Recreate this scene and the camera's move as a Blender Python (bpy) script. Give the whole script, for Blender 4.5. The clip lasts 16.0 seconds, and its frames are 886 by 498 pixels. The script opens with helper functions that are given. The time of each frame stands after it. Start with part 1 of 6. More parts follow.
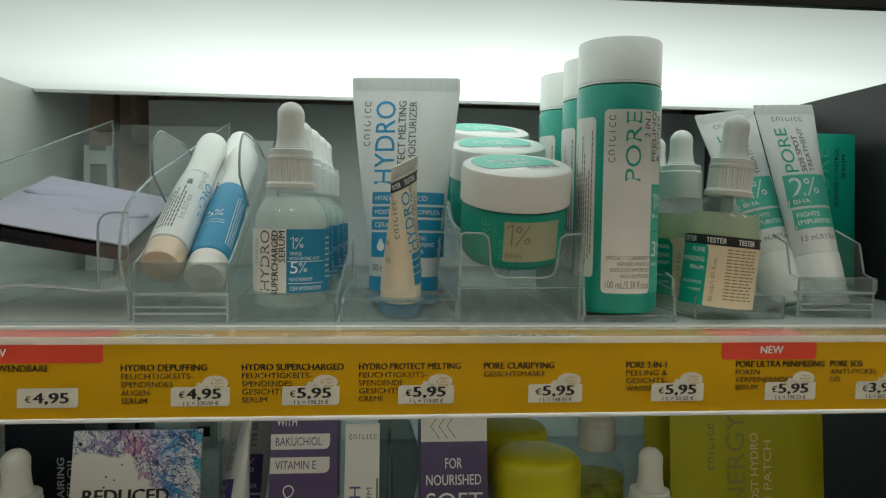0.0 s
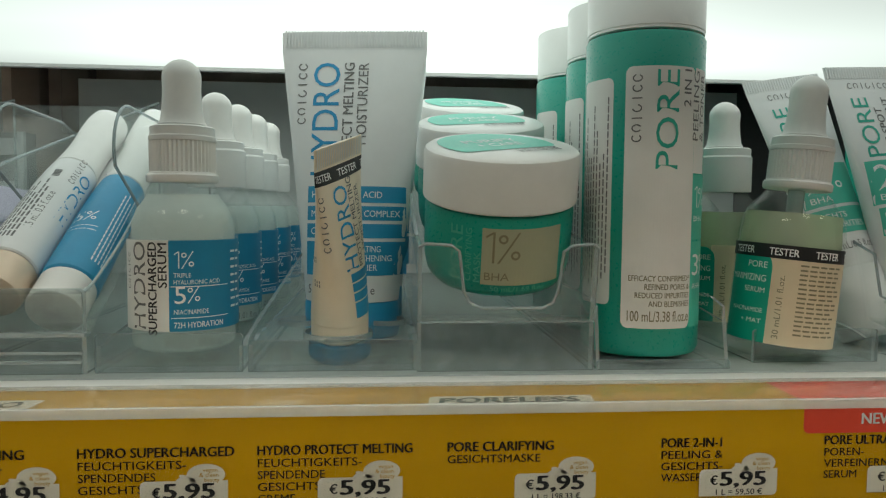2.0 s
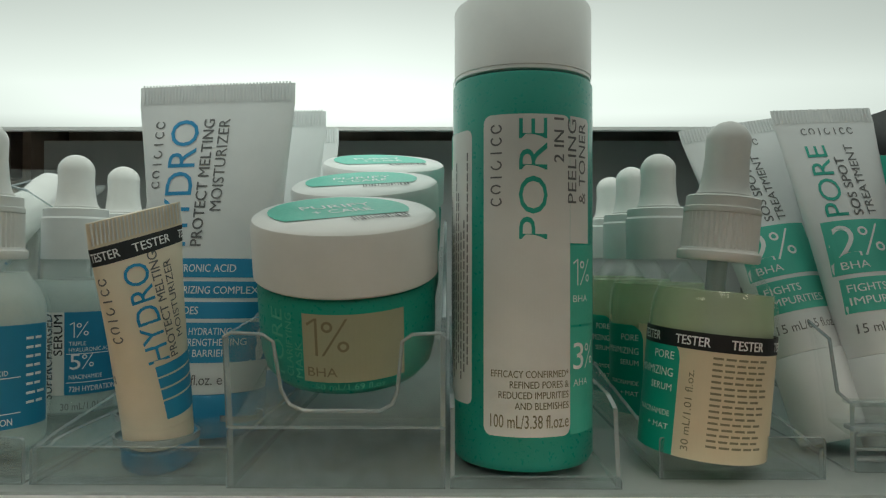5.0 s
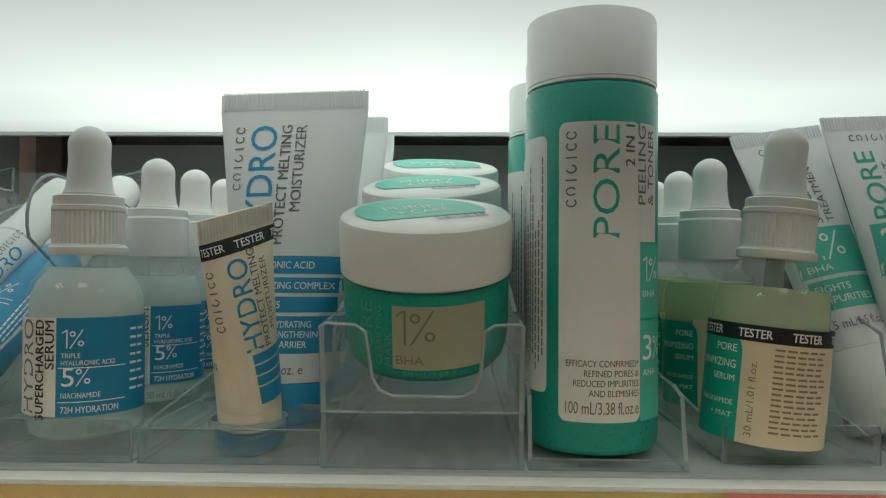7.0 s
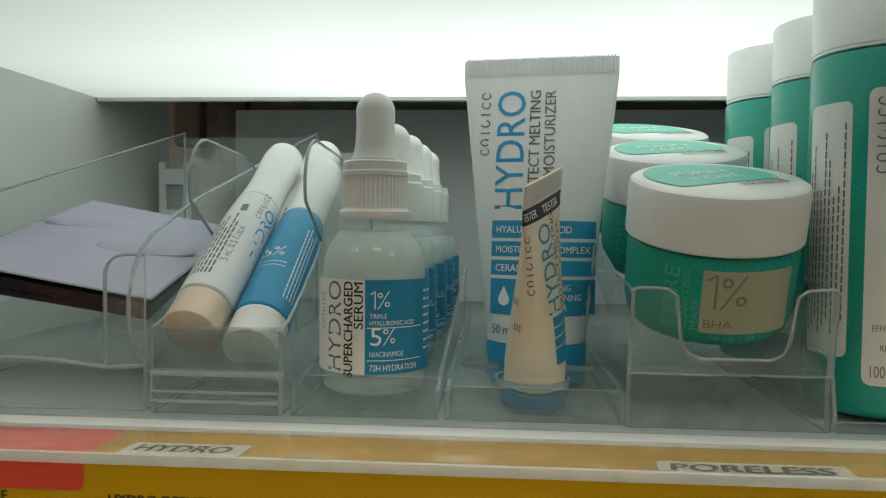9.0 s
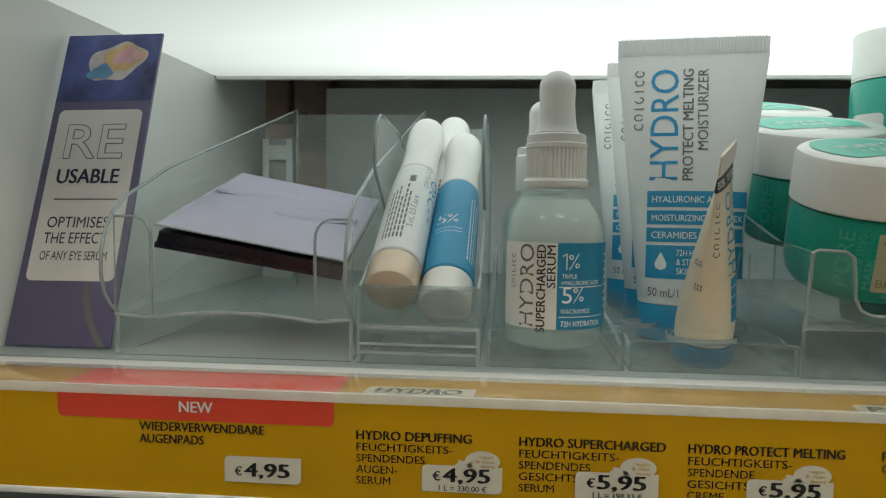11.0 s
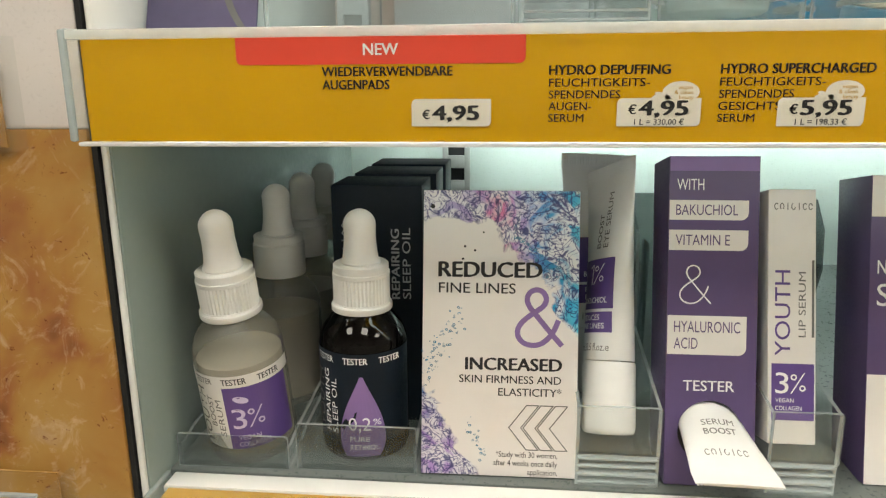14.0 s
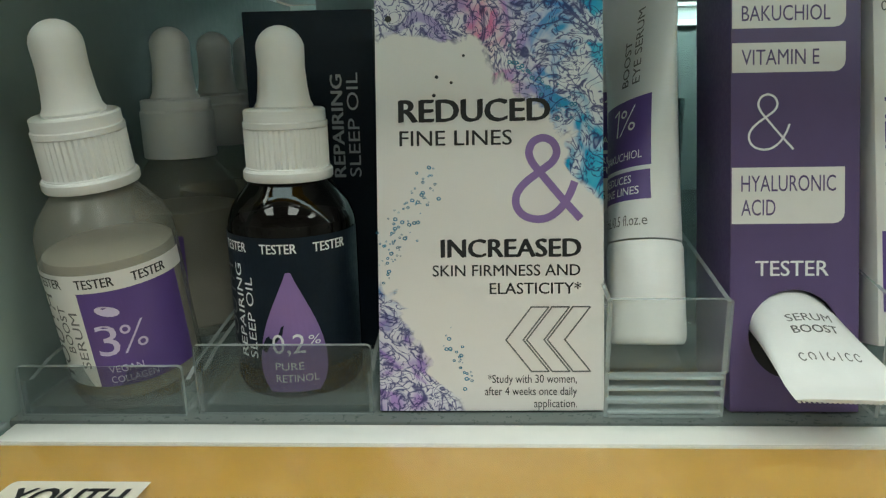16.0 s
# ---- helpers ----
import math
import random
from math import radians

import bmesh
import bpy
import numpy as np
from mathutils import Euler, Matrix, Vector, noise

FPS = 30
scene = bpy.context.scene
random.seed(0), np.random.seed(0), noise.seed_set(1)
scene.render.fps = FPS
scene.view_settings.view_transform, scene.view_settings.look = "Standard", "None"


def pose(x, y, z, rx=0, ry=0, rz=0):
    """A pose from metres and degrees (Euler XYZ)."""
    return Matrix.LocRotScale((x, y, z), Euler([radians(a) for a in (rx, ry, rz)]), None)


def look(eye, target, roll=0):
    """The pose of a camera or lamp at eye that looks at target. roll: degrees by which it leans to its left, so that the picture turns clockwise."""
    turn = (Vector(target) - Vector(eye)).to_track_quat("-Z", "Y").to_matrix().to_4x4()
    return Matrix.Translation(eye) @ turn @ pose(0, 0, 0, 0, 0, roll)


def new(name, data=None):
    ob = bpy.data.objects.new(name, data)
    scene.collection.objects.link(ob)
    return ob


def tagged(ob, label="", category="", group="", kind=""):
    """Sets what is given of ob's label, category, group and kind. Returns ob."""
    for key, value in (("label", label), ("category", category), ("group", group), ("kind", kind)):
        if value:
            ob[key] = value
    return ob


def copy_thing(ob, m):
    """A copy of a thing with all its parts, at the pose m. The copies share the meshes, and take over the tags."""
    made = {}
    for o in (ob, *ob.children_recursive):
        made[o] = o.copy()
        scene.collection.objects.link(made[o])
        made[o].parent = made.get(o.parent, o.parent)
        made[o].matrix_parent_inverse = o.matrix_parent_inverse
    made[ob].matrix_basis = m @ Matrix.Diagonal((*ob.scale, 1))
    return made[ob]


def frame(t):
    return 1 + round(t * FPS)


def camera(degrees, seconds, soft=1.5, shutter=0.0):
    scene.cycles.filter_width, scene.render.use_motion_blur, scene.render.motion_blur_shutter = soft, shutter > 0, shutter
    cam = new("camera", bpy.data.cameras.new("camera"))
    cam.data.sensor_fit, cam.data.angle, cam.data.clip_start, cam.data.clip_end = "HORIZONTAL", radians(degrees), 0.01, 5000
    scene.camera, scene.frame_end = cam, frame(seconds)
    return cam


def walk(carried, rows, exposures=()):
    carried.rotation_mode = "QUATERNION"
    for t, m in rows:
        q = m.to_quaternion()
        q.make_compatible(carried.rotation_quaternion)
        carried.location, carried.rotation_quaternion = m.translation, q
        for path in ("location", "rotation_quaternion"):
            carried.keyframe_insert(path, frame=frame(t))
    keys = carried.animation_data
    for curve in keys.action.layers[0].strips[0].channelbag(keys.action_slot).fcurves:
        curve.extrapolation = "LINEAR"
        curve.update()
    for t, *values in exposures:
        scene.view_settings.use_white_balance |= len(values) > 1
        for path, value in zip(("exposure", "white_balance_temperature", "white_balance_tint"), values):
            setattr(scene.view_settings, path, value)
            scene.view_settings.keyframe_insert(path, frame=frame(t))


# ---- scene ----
cam = camera(63.7, 16.0, soft=1.25)
PATH = [
    (0, (-0.0080, -0.2623, 1.4184), (0.1736, 1.7266, 1.3116), 0.78),
    (0.5, (-0.0131, -0.2680, 1.4209), (0.1243, 1.7251, 1.3264), 0.57),
    (1, (-0.0142, -0.2592, 1.4200), (0.1564, 1.7308, 1.3150), 0.89),
    (1.5, (-0.0216, -0.2339, 1.4205), (0.2078, 1.7493, 1.3022), 0.07),
    (2, (0.0164, -0.1730, 1.4209), (0.1785, 1.8166, 1.2969), 0.51),
    (2.5, (0.0455, -0.1310, 1.4258), (0.0324, 1.8670, 1.3381), 0.43),
    (3, (0.0621, -0.1165, 1.4304), (0.0148, 1.8823, 1.3796), -0.16),
    (3.5, (0.0647, -0.1158, 1.4300), (0.0198, 1.8837, 1.4196), 0.19),
    (4, (0.0804, -0.1206, 1.4293), (0.0766, 1.8794, 1.4346), 0.02),
    (6.3, (0.0794, -0.1518, 1.4266), (0.0495, 1.8478, 1.4481), 0.14),
    (6.5, (0.0787, -0.1505, 1.4263), (0.0508, 1.8492, 1.4435), 0.16),
    (7, (0.0623, -0.1514, 1.4262), (0.0159, 1.8479, 1.4557), 0.32),
    (7.5, (0.0446, -0.1486, 1.4248), (-0.0094, 1.8507, 1.4324), 0.92),
    (8, (0.0291, -0.1465, 1.4248), (-0.0595, 1.8513, 1.3972), 1.08),
    (8.5, (0.0133, -0.1479, 1.4247), (-0.1153, 1.8475, 1.3842), 0.72),
    (9, (-0.0108, -0.1580, 1.4257), (-0.1481, 1.8361, 1.3554), 0.59),
    (9.5, (-0.0244, -0.1679, 1.4236), (-0.1590, 1.8256, 1.3352), 0.67),
    (10, (-0.0419, -0.1701, 1.4223), (-0.1834, 1.8214, 1.3045), 0.61),
    (10.2, (-0.0475, -0.1723, 1.4223), (-0.2041, 1.8179, 1.3011), 0.82),
    (12.3, (-0.0819, -0.1879, 1.4076), (-0.2678, 1.7987, 1.2702), 0.45),
    (12.5, (-0.0866, -0.1888, 1.4038), (-0.2714, 1.7957, 1.2387), 0.10),
    (13, (-0.0992, -0.1916, 1.3954), (-0.2766, 1.7893, 1.1841), -0.23),
    (13.5, (-0.1030, -0.1904, 1.3820), (-0.2728, 1.7758, 1.0571), -0.83),
    (14, (-0.1091, -0.1888, 1.3592), (-0.2998, 1.7446, 0.8844), -0.42),
    (14.5, (-0.1104, -0.1783, 1.3241), (-0.3113, 1.7439, 0.8097), 0.23),
    (15, (-0.1083, -0.1547, 1.3089), (-0.2444, 1.7811, 0.8251), -0.46),
    (15.5, (-0.1129, -0.1353, 1.3007), (-0.2435, 1.7972, 0.8024), -0.50),
    (16, (-0.1163, -0.1212, 1.3036), (-0.2067, 1.8124, 0.8006), -1.12),
]
walk(cam, [(t, look(eye, target, roll)) for t, eye, target, roll in PATH],
     [(0.0, 0.05, 6450, 3), (2.0, 0.0, 6450, 3), (3.5, -0.3, 6500, 3), (7.0, -0.2, 6500, 3), (10.0, 0.0, 6500, 5), (12.5, 0.4, 6350, 7), (13.0, 0.9, 6350, 8), (13.5, 1.1, 6300, 9), (14.0, 1.2, 6600, 9), (14.5, 0.65, 6250, 5), (15.0, 1.0, 6000, 3), (15.5, 0.9, 6000, 1), (16.0, 0.65, 5850, -4)])

# world and large lights: the shop's ceiling panels, the lit shelf ceiling, the two strips under the upper shelf
world = bpy.data.worlds.new("world")
scene.world = world
scene.cycles.transparent_max_bounces = 48
world.use_nodes = True
world.node_tree.nodes["Background"].inputs[0].default_value = (0.9, 0.95, 1.0, 1)
world.node_tree.nodes["Background"].inputs[1].default_value = 0.02
SHOP_LIGHT, PANEL_LIGHT, FRONT_STRIP, REAR_STRIP = 5.6, 1.5, 3.4, 9.0


# ---- materials ----
def nodes_of(name):
    m = bpy.data.materials.new(name)
    m.use_nodes = True
    t = m.node_tree
    t.nodes.clear()
    out = t.nodes.new("ShaderNodeOutputMaterial")
    return m, t, out


def noise_node(t, scale, detail=4.0, rough=0.6, distort=0.0):
    co = t.nodes.new("ShaderNodeTexCoord")
    n = t.nodes.new("ShaderNodeTexNoise")
    n.inputs["Scale"].default_value, n.inputs["Detail"].default_value = scale, detail
    n.inputs["Roughness"].default_value, n.inputs["Distortion"].default_value = rough, distort
    t.links.new(co.outputs["Object"], n.inputs["Vector"])
    return n


def ramp(t, source, stops):
    r = t.nodes.new("ShaderNodeValToRGB")
    while len(r.color_ramp.elements) < len(stops):
        r.color_ramp.elements.new(0.5)
    for e, (p, c) in zip(r.color_ramp.elements, stops):
        e.position, e.color = p, (*c, 1)
    t.links.new(source, r.inputs[0])
    return r


def solid(name, colour, rough=0.45, var=0.06, scale=60, bump=0.05, fine=900, metal=0.0, coat=0.0, sub=0.0, trans=0.0, spec=0.5):
    """A painted, moulded or printed surface: uneven at two scales, with a fine relief."""
    m, t, out = nodes_of(name)
    p = t.nodes.new("ShaderNodeBsdfPrincipled")
    big, small = noise_node(t, scale), noise_node(t, fine, 3)
    lo, hi = [c * (1 - var) for c in colour], [min(1, c * (1 + var)) for c in colour]
    c = ramp(t, big.outputs["Fac"], [(0.3, lo), (0.7, hi)])
    t.links.new(c.outputs[0], p.inputs["Base Color"])
    r = ramp(t, small.outputs["Fac"], [(0.3, [rough * 0.85] * 3), (0.7, [min(1, rough * 1.15)] * 3)])
    t.links.new(r.outputs[0], p.inputs["Roughness"])
    b = t.nodes.new("ShaderNodeBump")
    b.inputs["Strength"].default_value, b.inputs["Distance"].default_value = bump, 0.0004
    t.links.new(small.outputs["Fac"], b.inputs["Height"])
    t.links.new(b.outputs[0], p.inputs["Normal"])
    p.inputs["Metallic"].default_value, p.inputs["Coat Weight"].default_value = metal, coat
    p.inputs["Specular IOR Level"].default_value = spec
    if sub:
        p.inputs["Subsurface Weight"].default_value, p.inputs["Subsurface Scale"].default_value = sub, 0.004
    if trans:
        tr, mx = t.nodes.new("ShaderNodeBsdfTranslucent"), t.nodes.new("ShaderNodeMixShader")
        t.links.new(c.outputs[0], tr.inputs[0])
        mx.inputs[0].default_value = trans
        t.links.new(p.outputs[0], mx.inputs[1]), t.links.new(tr.outputs[0], mx.inputs[2])
        t.links.new(mx.outputs[0], out.inputs[0])
    else:
        t.links.new(p.outputs[0], out.inputs[0])
    return m


def clear(name, tint, rough=0.03, ior=1.45, haze=0.0, haze_colour=(0.8, 0.85, 0.83), gloss=1.0, even=False):
    """Thin clear plastic or glass: see-through, with a gloss that grows at a glancing angle, and a little haze."""
    m, t, out = nodes_of(name)
    see, shine, milk = t.nodes.new("ShaderNodeBsdfTransparent"), t.nodes.new("ShaderNodeBsdfGlossy"), t.nodes.new("ShaderNodeBsdfDiffuse")
    see.inputs[0].default_value, milk.inputs[0].default_value = (*tint, 1), (*haze_colour, 1)
    shine.inputs["Roughness"].default_value = rough
    shine.inputs["Color"].default_value = (gloss, gloss, gloss, 1)
    lw = t.nodes.new("ShaderNodeLayerWeight")
    lw.inputs[0].default_value = 0.5
    pw, f = t.nodes.new("ShaderNodeMath"), t.nodes.new("ShaderNodeMath")
    pw.operation, pw.inputs[1].default_value = "POWER", 4.0
    f.operation, f.inputs[1].default_value, f.inputs[2].default_value = "MULTIPLY_ADD", 0.75 * (ior - 1), 0.06 * (ior - 1)
    t.links.new(lw.outputs["Facing"], pw.inputs[0]), t.links.new(pw.outputs[0], f.inputs[0])
    n = noise_node(t, 140, 4)
    k = ramp(t, n.outputs["Fac"], [(0.35, [haze * (0.92 if even else 0.5)] * 3), (0.75, [haze * (1.06 if even else 1.4)] * 3)])
    a, b = t.nodes.new("ShaderNodeMixShader"), t.nodes.new("ShaderNodeMixShader")
    t.links.new(k.outputs[0], a.inputs[0]), t.links.new(see.outputs[0], a.inputs[1]), t.links.new(milk.outputs[0], a.inputs[2])
    t.links.new(f.outputs[0], b.inputs[0]), t.links.new(a.outputs[0], b.inputs[1]), t.links.new(shine.outputs[0], b.inputs[2])
    t.links.new(b.outputs[0], out.inputs[0])
    return m


def glow(name, colour, strength, rise=0.0):
    """A lit diffuser; with rise it is brighter towards the lamps in its middle."""
    m, t, out = nodes_of(name)
    e = t.nodes.new("ShaderNodeEmission")
    e.inputs[0].default_value = (*colour, 1)
    n = noise_node(t, 5, 2)
    r = ramp(t, n.outputs["Fac"], [(0.25, [strength * 0.93 / 10] * 3), (0.75, [strength * 1.05 / 10] * 3)])
    k = t.nodes.new("ShaderNodeMath")
    k.operation, k.inputs[1].default_value = "MULTIPLY", 10
    t.links.new(r.outputs[0], k.inputs[0])
    last = k
    if rise:
        co, g = t.nodes.new("ShaderNodeTexCoord"), t.nodes.new("ShaderNodeSeparateXYZ")
        t.links.new(co.outputs["Generated"], g.inputs[0])
        gx = ramp(t, g.outputs[0], [(0.0, [1 - rise * 0.8] * 3), (0.3, [1 - rise * 0.2] * 3), (0.55, [1.0] * 3), (1.0, [1 - rise * 0.6] * 3)])
        gy = ramp(t, g.outputs[1], [(0.0, [1 - rise] * 3), (0.6, [0.95] * 3), (0.85, [1.0] * 3), (1.0, [1 - rise * 0.25] * 3)])
        for q in (gx, gy):
            k = t.nodes.new("ShaderNodeMath")
            k.operation = "MULTIPLY"
            t.links.new(last.outputs[0], k.inputs[0]), t.links.new(q.outputs[0], k.inputs[1])
            last = k
    t.links.new(last.outputs[0], e.inputs[1])
    t.links.new(e.outputs[0], out.inputs[0])
    return m


WHITE = solid("white moulded plastic", (0.78, 0.78, 0.76), 0.38, 0.03, 90, 0.06, coat=0.1)
BULB = solid("white rubber", (0.8, 0.79, 0.76), 0.5, 0.03, 120, 0.08)
TUBE_WHITE = solid("white tube laminate", (0.76, 0.77, 0.77), 0.35, 0.03, 70, 0.05, coat=0.15)
BEIGE = solid("beige printed label", (0.7, 0.6, 0.42), 0.5, 0.05, 60, 0.06)
PAPER = solid("white printed label", (0.74, 0.73, 0.7), 0.5, 0.04, 60, 0.06)
CARD_WHITE = solid("white coated card", (0.76, 0.74, 0.72), 0.42, 0.04, 50, 0.05)
IVORY = solid("ivory tube laminate", (0.8, 0.7, 0.55), 0.4, 0.06, 50, 0.06, coat=0.1)
BLUE = solid("blue print", (0.015, 0.22, 0.4), 0.4, 0.06, 70, 0.05)
BLUE_PALE = solid("pale blue print", (0.03, 0.29, 0.52), 0.4, 0.05, 70, 0.05)
GREEN = solid("green print", (0.01, 0.36, 0.25), 0.42, 0.06, 70, 0.05)
GREEN_PLASTIC = solid("green bottle plastic", (0.02, 0.41, 0.31), 0.3, 0.05, 60, 0.04, coat=0.15, trans=0.25)
MINT = solid("mint print", (0.08, 0.5, 0.38), 0.45, 0.05, 70, 0.05)
BLACK = solid("black print", (0.012, 0.012, 0.014), 0.45, 0.2, 80, 0.03)
GREY_INK = solid("grey print", (0.14, 0.14, 0.14), 0.5, 0.1, 80, 0.03)
GREY_LIGHT = solid("pale grey print", (0.4, 0.42, 0.44), 0.5, 0.05, 80, 0.03)
GOLD_INK = solid("olive print", (0.22, 0.2, 0.12), 0.5, 0.1, 80, 0.03)
INK_WHITE = solid("white print", (0.85, 0.86, 0.86), 0.5, 0.03, 80, 0.03)
INK_LILAC = solid("pale lilac ink", (0.56, 0.5, 0.68), 0.5, 0.05, 80, 0.03)
INK_GREEN = solid("green ink", (0.03, 0.4, 0.3), 0.5, 0.05, 80, 0.03)
INK_BLUE = solid("blue ink", (0.02, 0.28, 0.55), 0.5, 0.05, 80, 0.03)
YELLOW = solid("ochre price strip paper", (0.55, 0.3, 0.002), 0.6, 0.07, 14, 0.1, 500, spec=0.15)
RED = solid("coral red price flash", (0.8, 0.07, 0.035), 0.5, 0.05, 30, 0.05)
TAG = solid("cream price tag paper", (0.74, 0.7, 0.6), 0.55, 0.05, 40, 0.06)
PURPLE = solid("purple print", (0.1, 0.068, 0.175), 0.4, 0.06, 60, 0.05)
LILAC = solid("lilac print", (0.24, 0.15, 0.38), 0.45, 0.06, 60, 0.05)
NAVY_INK = solid("dark navy print", (0.02, 0.02, 0.06), 0.5, 0.1, 80, 0.03)
NAVY = solid("navy carton", (0.007, 0.013, 0.022), 0.5, 0.2, 60, 0.06, spec=0.2)
WALL = solid("pale grey lacquered panel", (0.76, 0.77, 0.74), 0.4, 0.05, 9, 0.08, 700)
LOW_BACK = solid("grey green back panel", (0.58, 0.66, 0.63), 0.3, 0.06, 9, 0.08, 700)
# Side panel's colour, darkened to hold the lower bay's shade.
SIDE_SHADE = solid("shaded side panel", (0.22, 0.27, 0.25), 0.5, 0.04, 9, 0.04, 300)
WALL_LOW = solid("grey back panel", (0.8, 0.81, 0.81), 0.5, 0.05, 9, 0.08, 700)
DARK = solid("black lacquered panel", (0.012, 0.013, 0.014), 0.4, 0.2, 12, 0.06)
BROWN = solid("dark brown backing", (0.55, 0.49, 0.44), 0.6, 0.3, 20, 0.1)
BRACKET = solid("brown lacquered bracket", (0.2, 0.165, 0.14), 0.5, 0.15, 30, 0.08)
METAL = solid("grey steel upright", (0.4, 0.4, 0.39), 0.4, 0.08, 40, 0.08, metal=0.4)
CHROME = solid("chrome", (0.7, 0.7, 0.7), 0.15, 0.05, 200, 0.02, metal=1.0)
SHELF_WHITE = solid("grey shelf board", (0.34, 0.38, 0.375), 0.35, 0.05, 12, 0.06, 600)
# Darker copy of the shelf board: the lower bay's shade is in the colour.
SHELF_SHADED = solid("shaded grey shelf board", (0.13, 0.15, 0.145), 0.3, 0.05, 12, 0.06, 600)
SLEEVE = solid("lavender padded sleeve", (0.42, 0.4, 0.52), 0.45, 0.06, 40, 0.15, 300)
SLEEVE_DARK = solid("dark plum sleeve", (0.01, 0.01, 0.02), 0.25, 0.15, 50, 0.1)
YELLOW_CAP = solid("lime yellow plastic", (0.55, 0.5, 0.01), 0.4, 0.05, 60, 0.05)
FOIL = solid("lime yellow pouch foil", (0.42, 0.4, 0.012), 0.4, 0.08, 25, 0.1)
GOLD_BAND = solid("pale peach band", (0.7, 0.57, 0.44), 0.35, 0.06, 60, 0.05, metal=0.3)
FLOOR = solid("grey floor tile", (0.3, 0.29, 0.27), 0.4, 0.1, 3, 0.1, 40)
ROOM = solid("shop wall paint", (0.6, 0.58, 0.54), 0.6, 0.05, 2, 0.1, 60)
ACRYLIC = clear("clear acrylic", (0.98, 0.99, 0.987), 0.05, 1.35, 0.028)
ACRYLIC_EDGE = clear("clear acrylic edge", (0.5, 0.58, 0.61), 0.1, 1.65, 0.3, (0.85, 0.9, 0.89), 1.0, True)
ACRYLIC_SMOKE = clear("smoky acrylic", (0.55, 0.58, 0.58), 0.1, 1.3, 0.1, (0.3, 0.32, 0.32))
ACRYLIC_HAZE = clear("milky clear acrylic", (0.95, 0.97, 0.96), 0.15, 1.2, 0.07, (0.7, 0.77, 0.76))
ACRYLIC_FRONT = clear("hazy clear acrylic", (0.9, 0.93, 0.93), 0.08, 1.4, 0.2, (0.24, 0.28, 0.29))
ACRYLIC_RAIL = clear("clear rail acrylic", (0.985, 0.99, 0.985), 0.03, 1.12, 0.0)
ACRYLIC_TOP = clear("glossy rail top", (0.985, 0.99, 0.985), 0.16, 1.75, 0.05, (0.85, 0.85, 0.8), 1.0, True)
RAIL_BEAD = clear("clear rail rim", (0.9, 0.92, 0.91), 0.1, 1.6, 0.5, (0.85, 0.86, 0.83), 1.0, True)
# Darker copy of the hazy acrylic, so the lower tray fronts look shaded.
ACRYLIC_SHADED = clear("shaded clear acrylic", (0.72, 0.75, 0.75), 0.08, 1.4, 0.1, (0.2, 0.23, 0.23))
GLASS = clear("bottle glass", (0.97, 0.985, 0.98), 0.03, 1.4, 0.03)
GLASS_SMOKE = clear("dark brown glass", (0.09, 0.085, 0.075), 0.04, 1.45, 0.02, (0.05, 0.04, 0.04))
SERUM = clear("cloudy clear serum", (0.92, 0.96, 0.95), 0.3, 1.2, 0.5, (0.8, 0.88, 0.85), 0.3, True)
SERUM_GREEN = clear("pale green serum", (0.9, 0.95, 0.8), 0.3, 1.2, 0.4, (0.78, 0.85, 0.64), 0.3, True)
SERUM_GREY = clear("milky beige serum", (0.8, 0.78, 0.72), 0.3, 1.2, 0.7, (0.58, 0.53, 0.44), 0.3, True)
OIL = solid("dark oil", (0.015, 0.011, 0.01), 0.3, 0.2, 60, 0.02)


# ---- builders: shapes are in millimetres, things are placed in metres ----
def thing(name, m, label="", category="", group="", kind=""):
    return_ob = new(name)
    return_ob.empty_display_size = 0.01
    return_ob.matrix_world = m
    return tagged(return_ob, label, category, group, kind)


def part(name, bm, material, parent=None, label="", flat=False, clean=True):
    """Links a bmesh (millimetres) as one mesh object under a thing or under a part."""
    if clean:
        bmesh.ops.recalc_face_normals(bm, faces=bm.faces[:])
    bm.transform(Matrix.Scale(0.001, 4))
    me = bpy.data.meshes.new(name)
    bm.to_mesh(me)
    bm.free()
    for m in material if isinstance(material, (list, tuple)) else [material]:
        me.materials.append(m)
    if not flat:
        me.shade_smooth()
        me.set_sharp_from_angle(angle=radians(35))
    ob = new(name, me)
    ob.parent = parent
    if label:
        ob["label"] = label
    return ob


def see_through(ob):
    ob.visible_shadow = False
    return ob


def lathe(profile, seg=40, squash=1.0):
    """A turned form from (radius, height) pairs; radius 0 closes an end."""
    bm = bmesh.new()
    rings = []
    for r, z in profile:
        if r <= 1e-6:
            rings.append([bm.verts.new((0, 0, z))])
        else:
            rings.append([bm.verts.new((r * math.sin(2 * math.pi * k / seg), -r * squash * math.cos(2 * math.pi * k / seg), z)) for k in range(seg)])
    for a, b in zip(rings, rings[1:]):
        for k in range(seg):
            j = (k + 1) % seg
            if len(a) == 1 and len(b) > 1:
                bm.faces.new((a[0], b[k], b[j]))
            elif len(b) == 1 and len(a) > 1:
                bm.faces.new((a[k], a[j], b[0]))
            elif len(a) > 1:
                bm.faces.new((a[k], a[j], b[j], b[k]))
    return bm


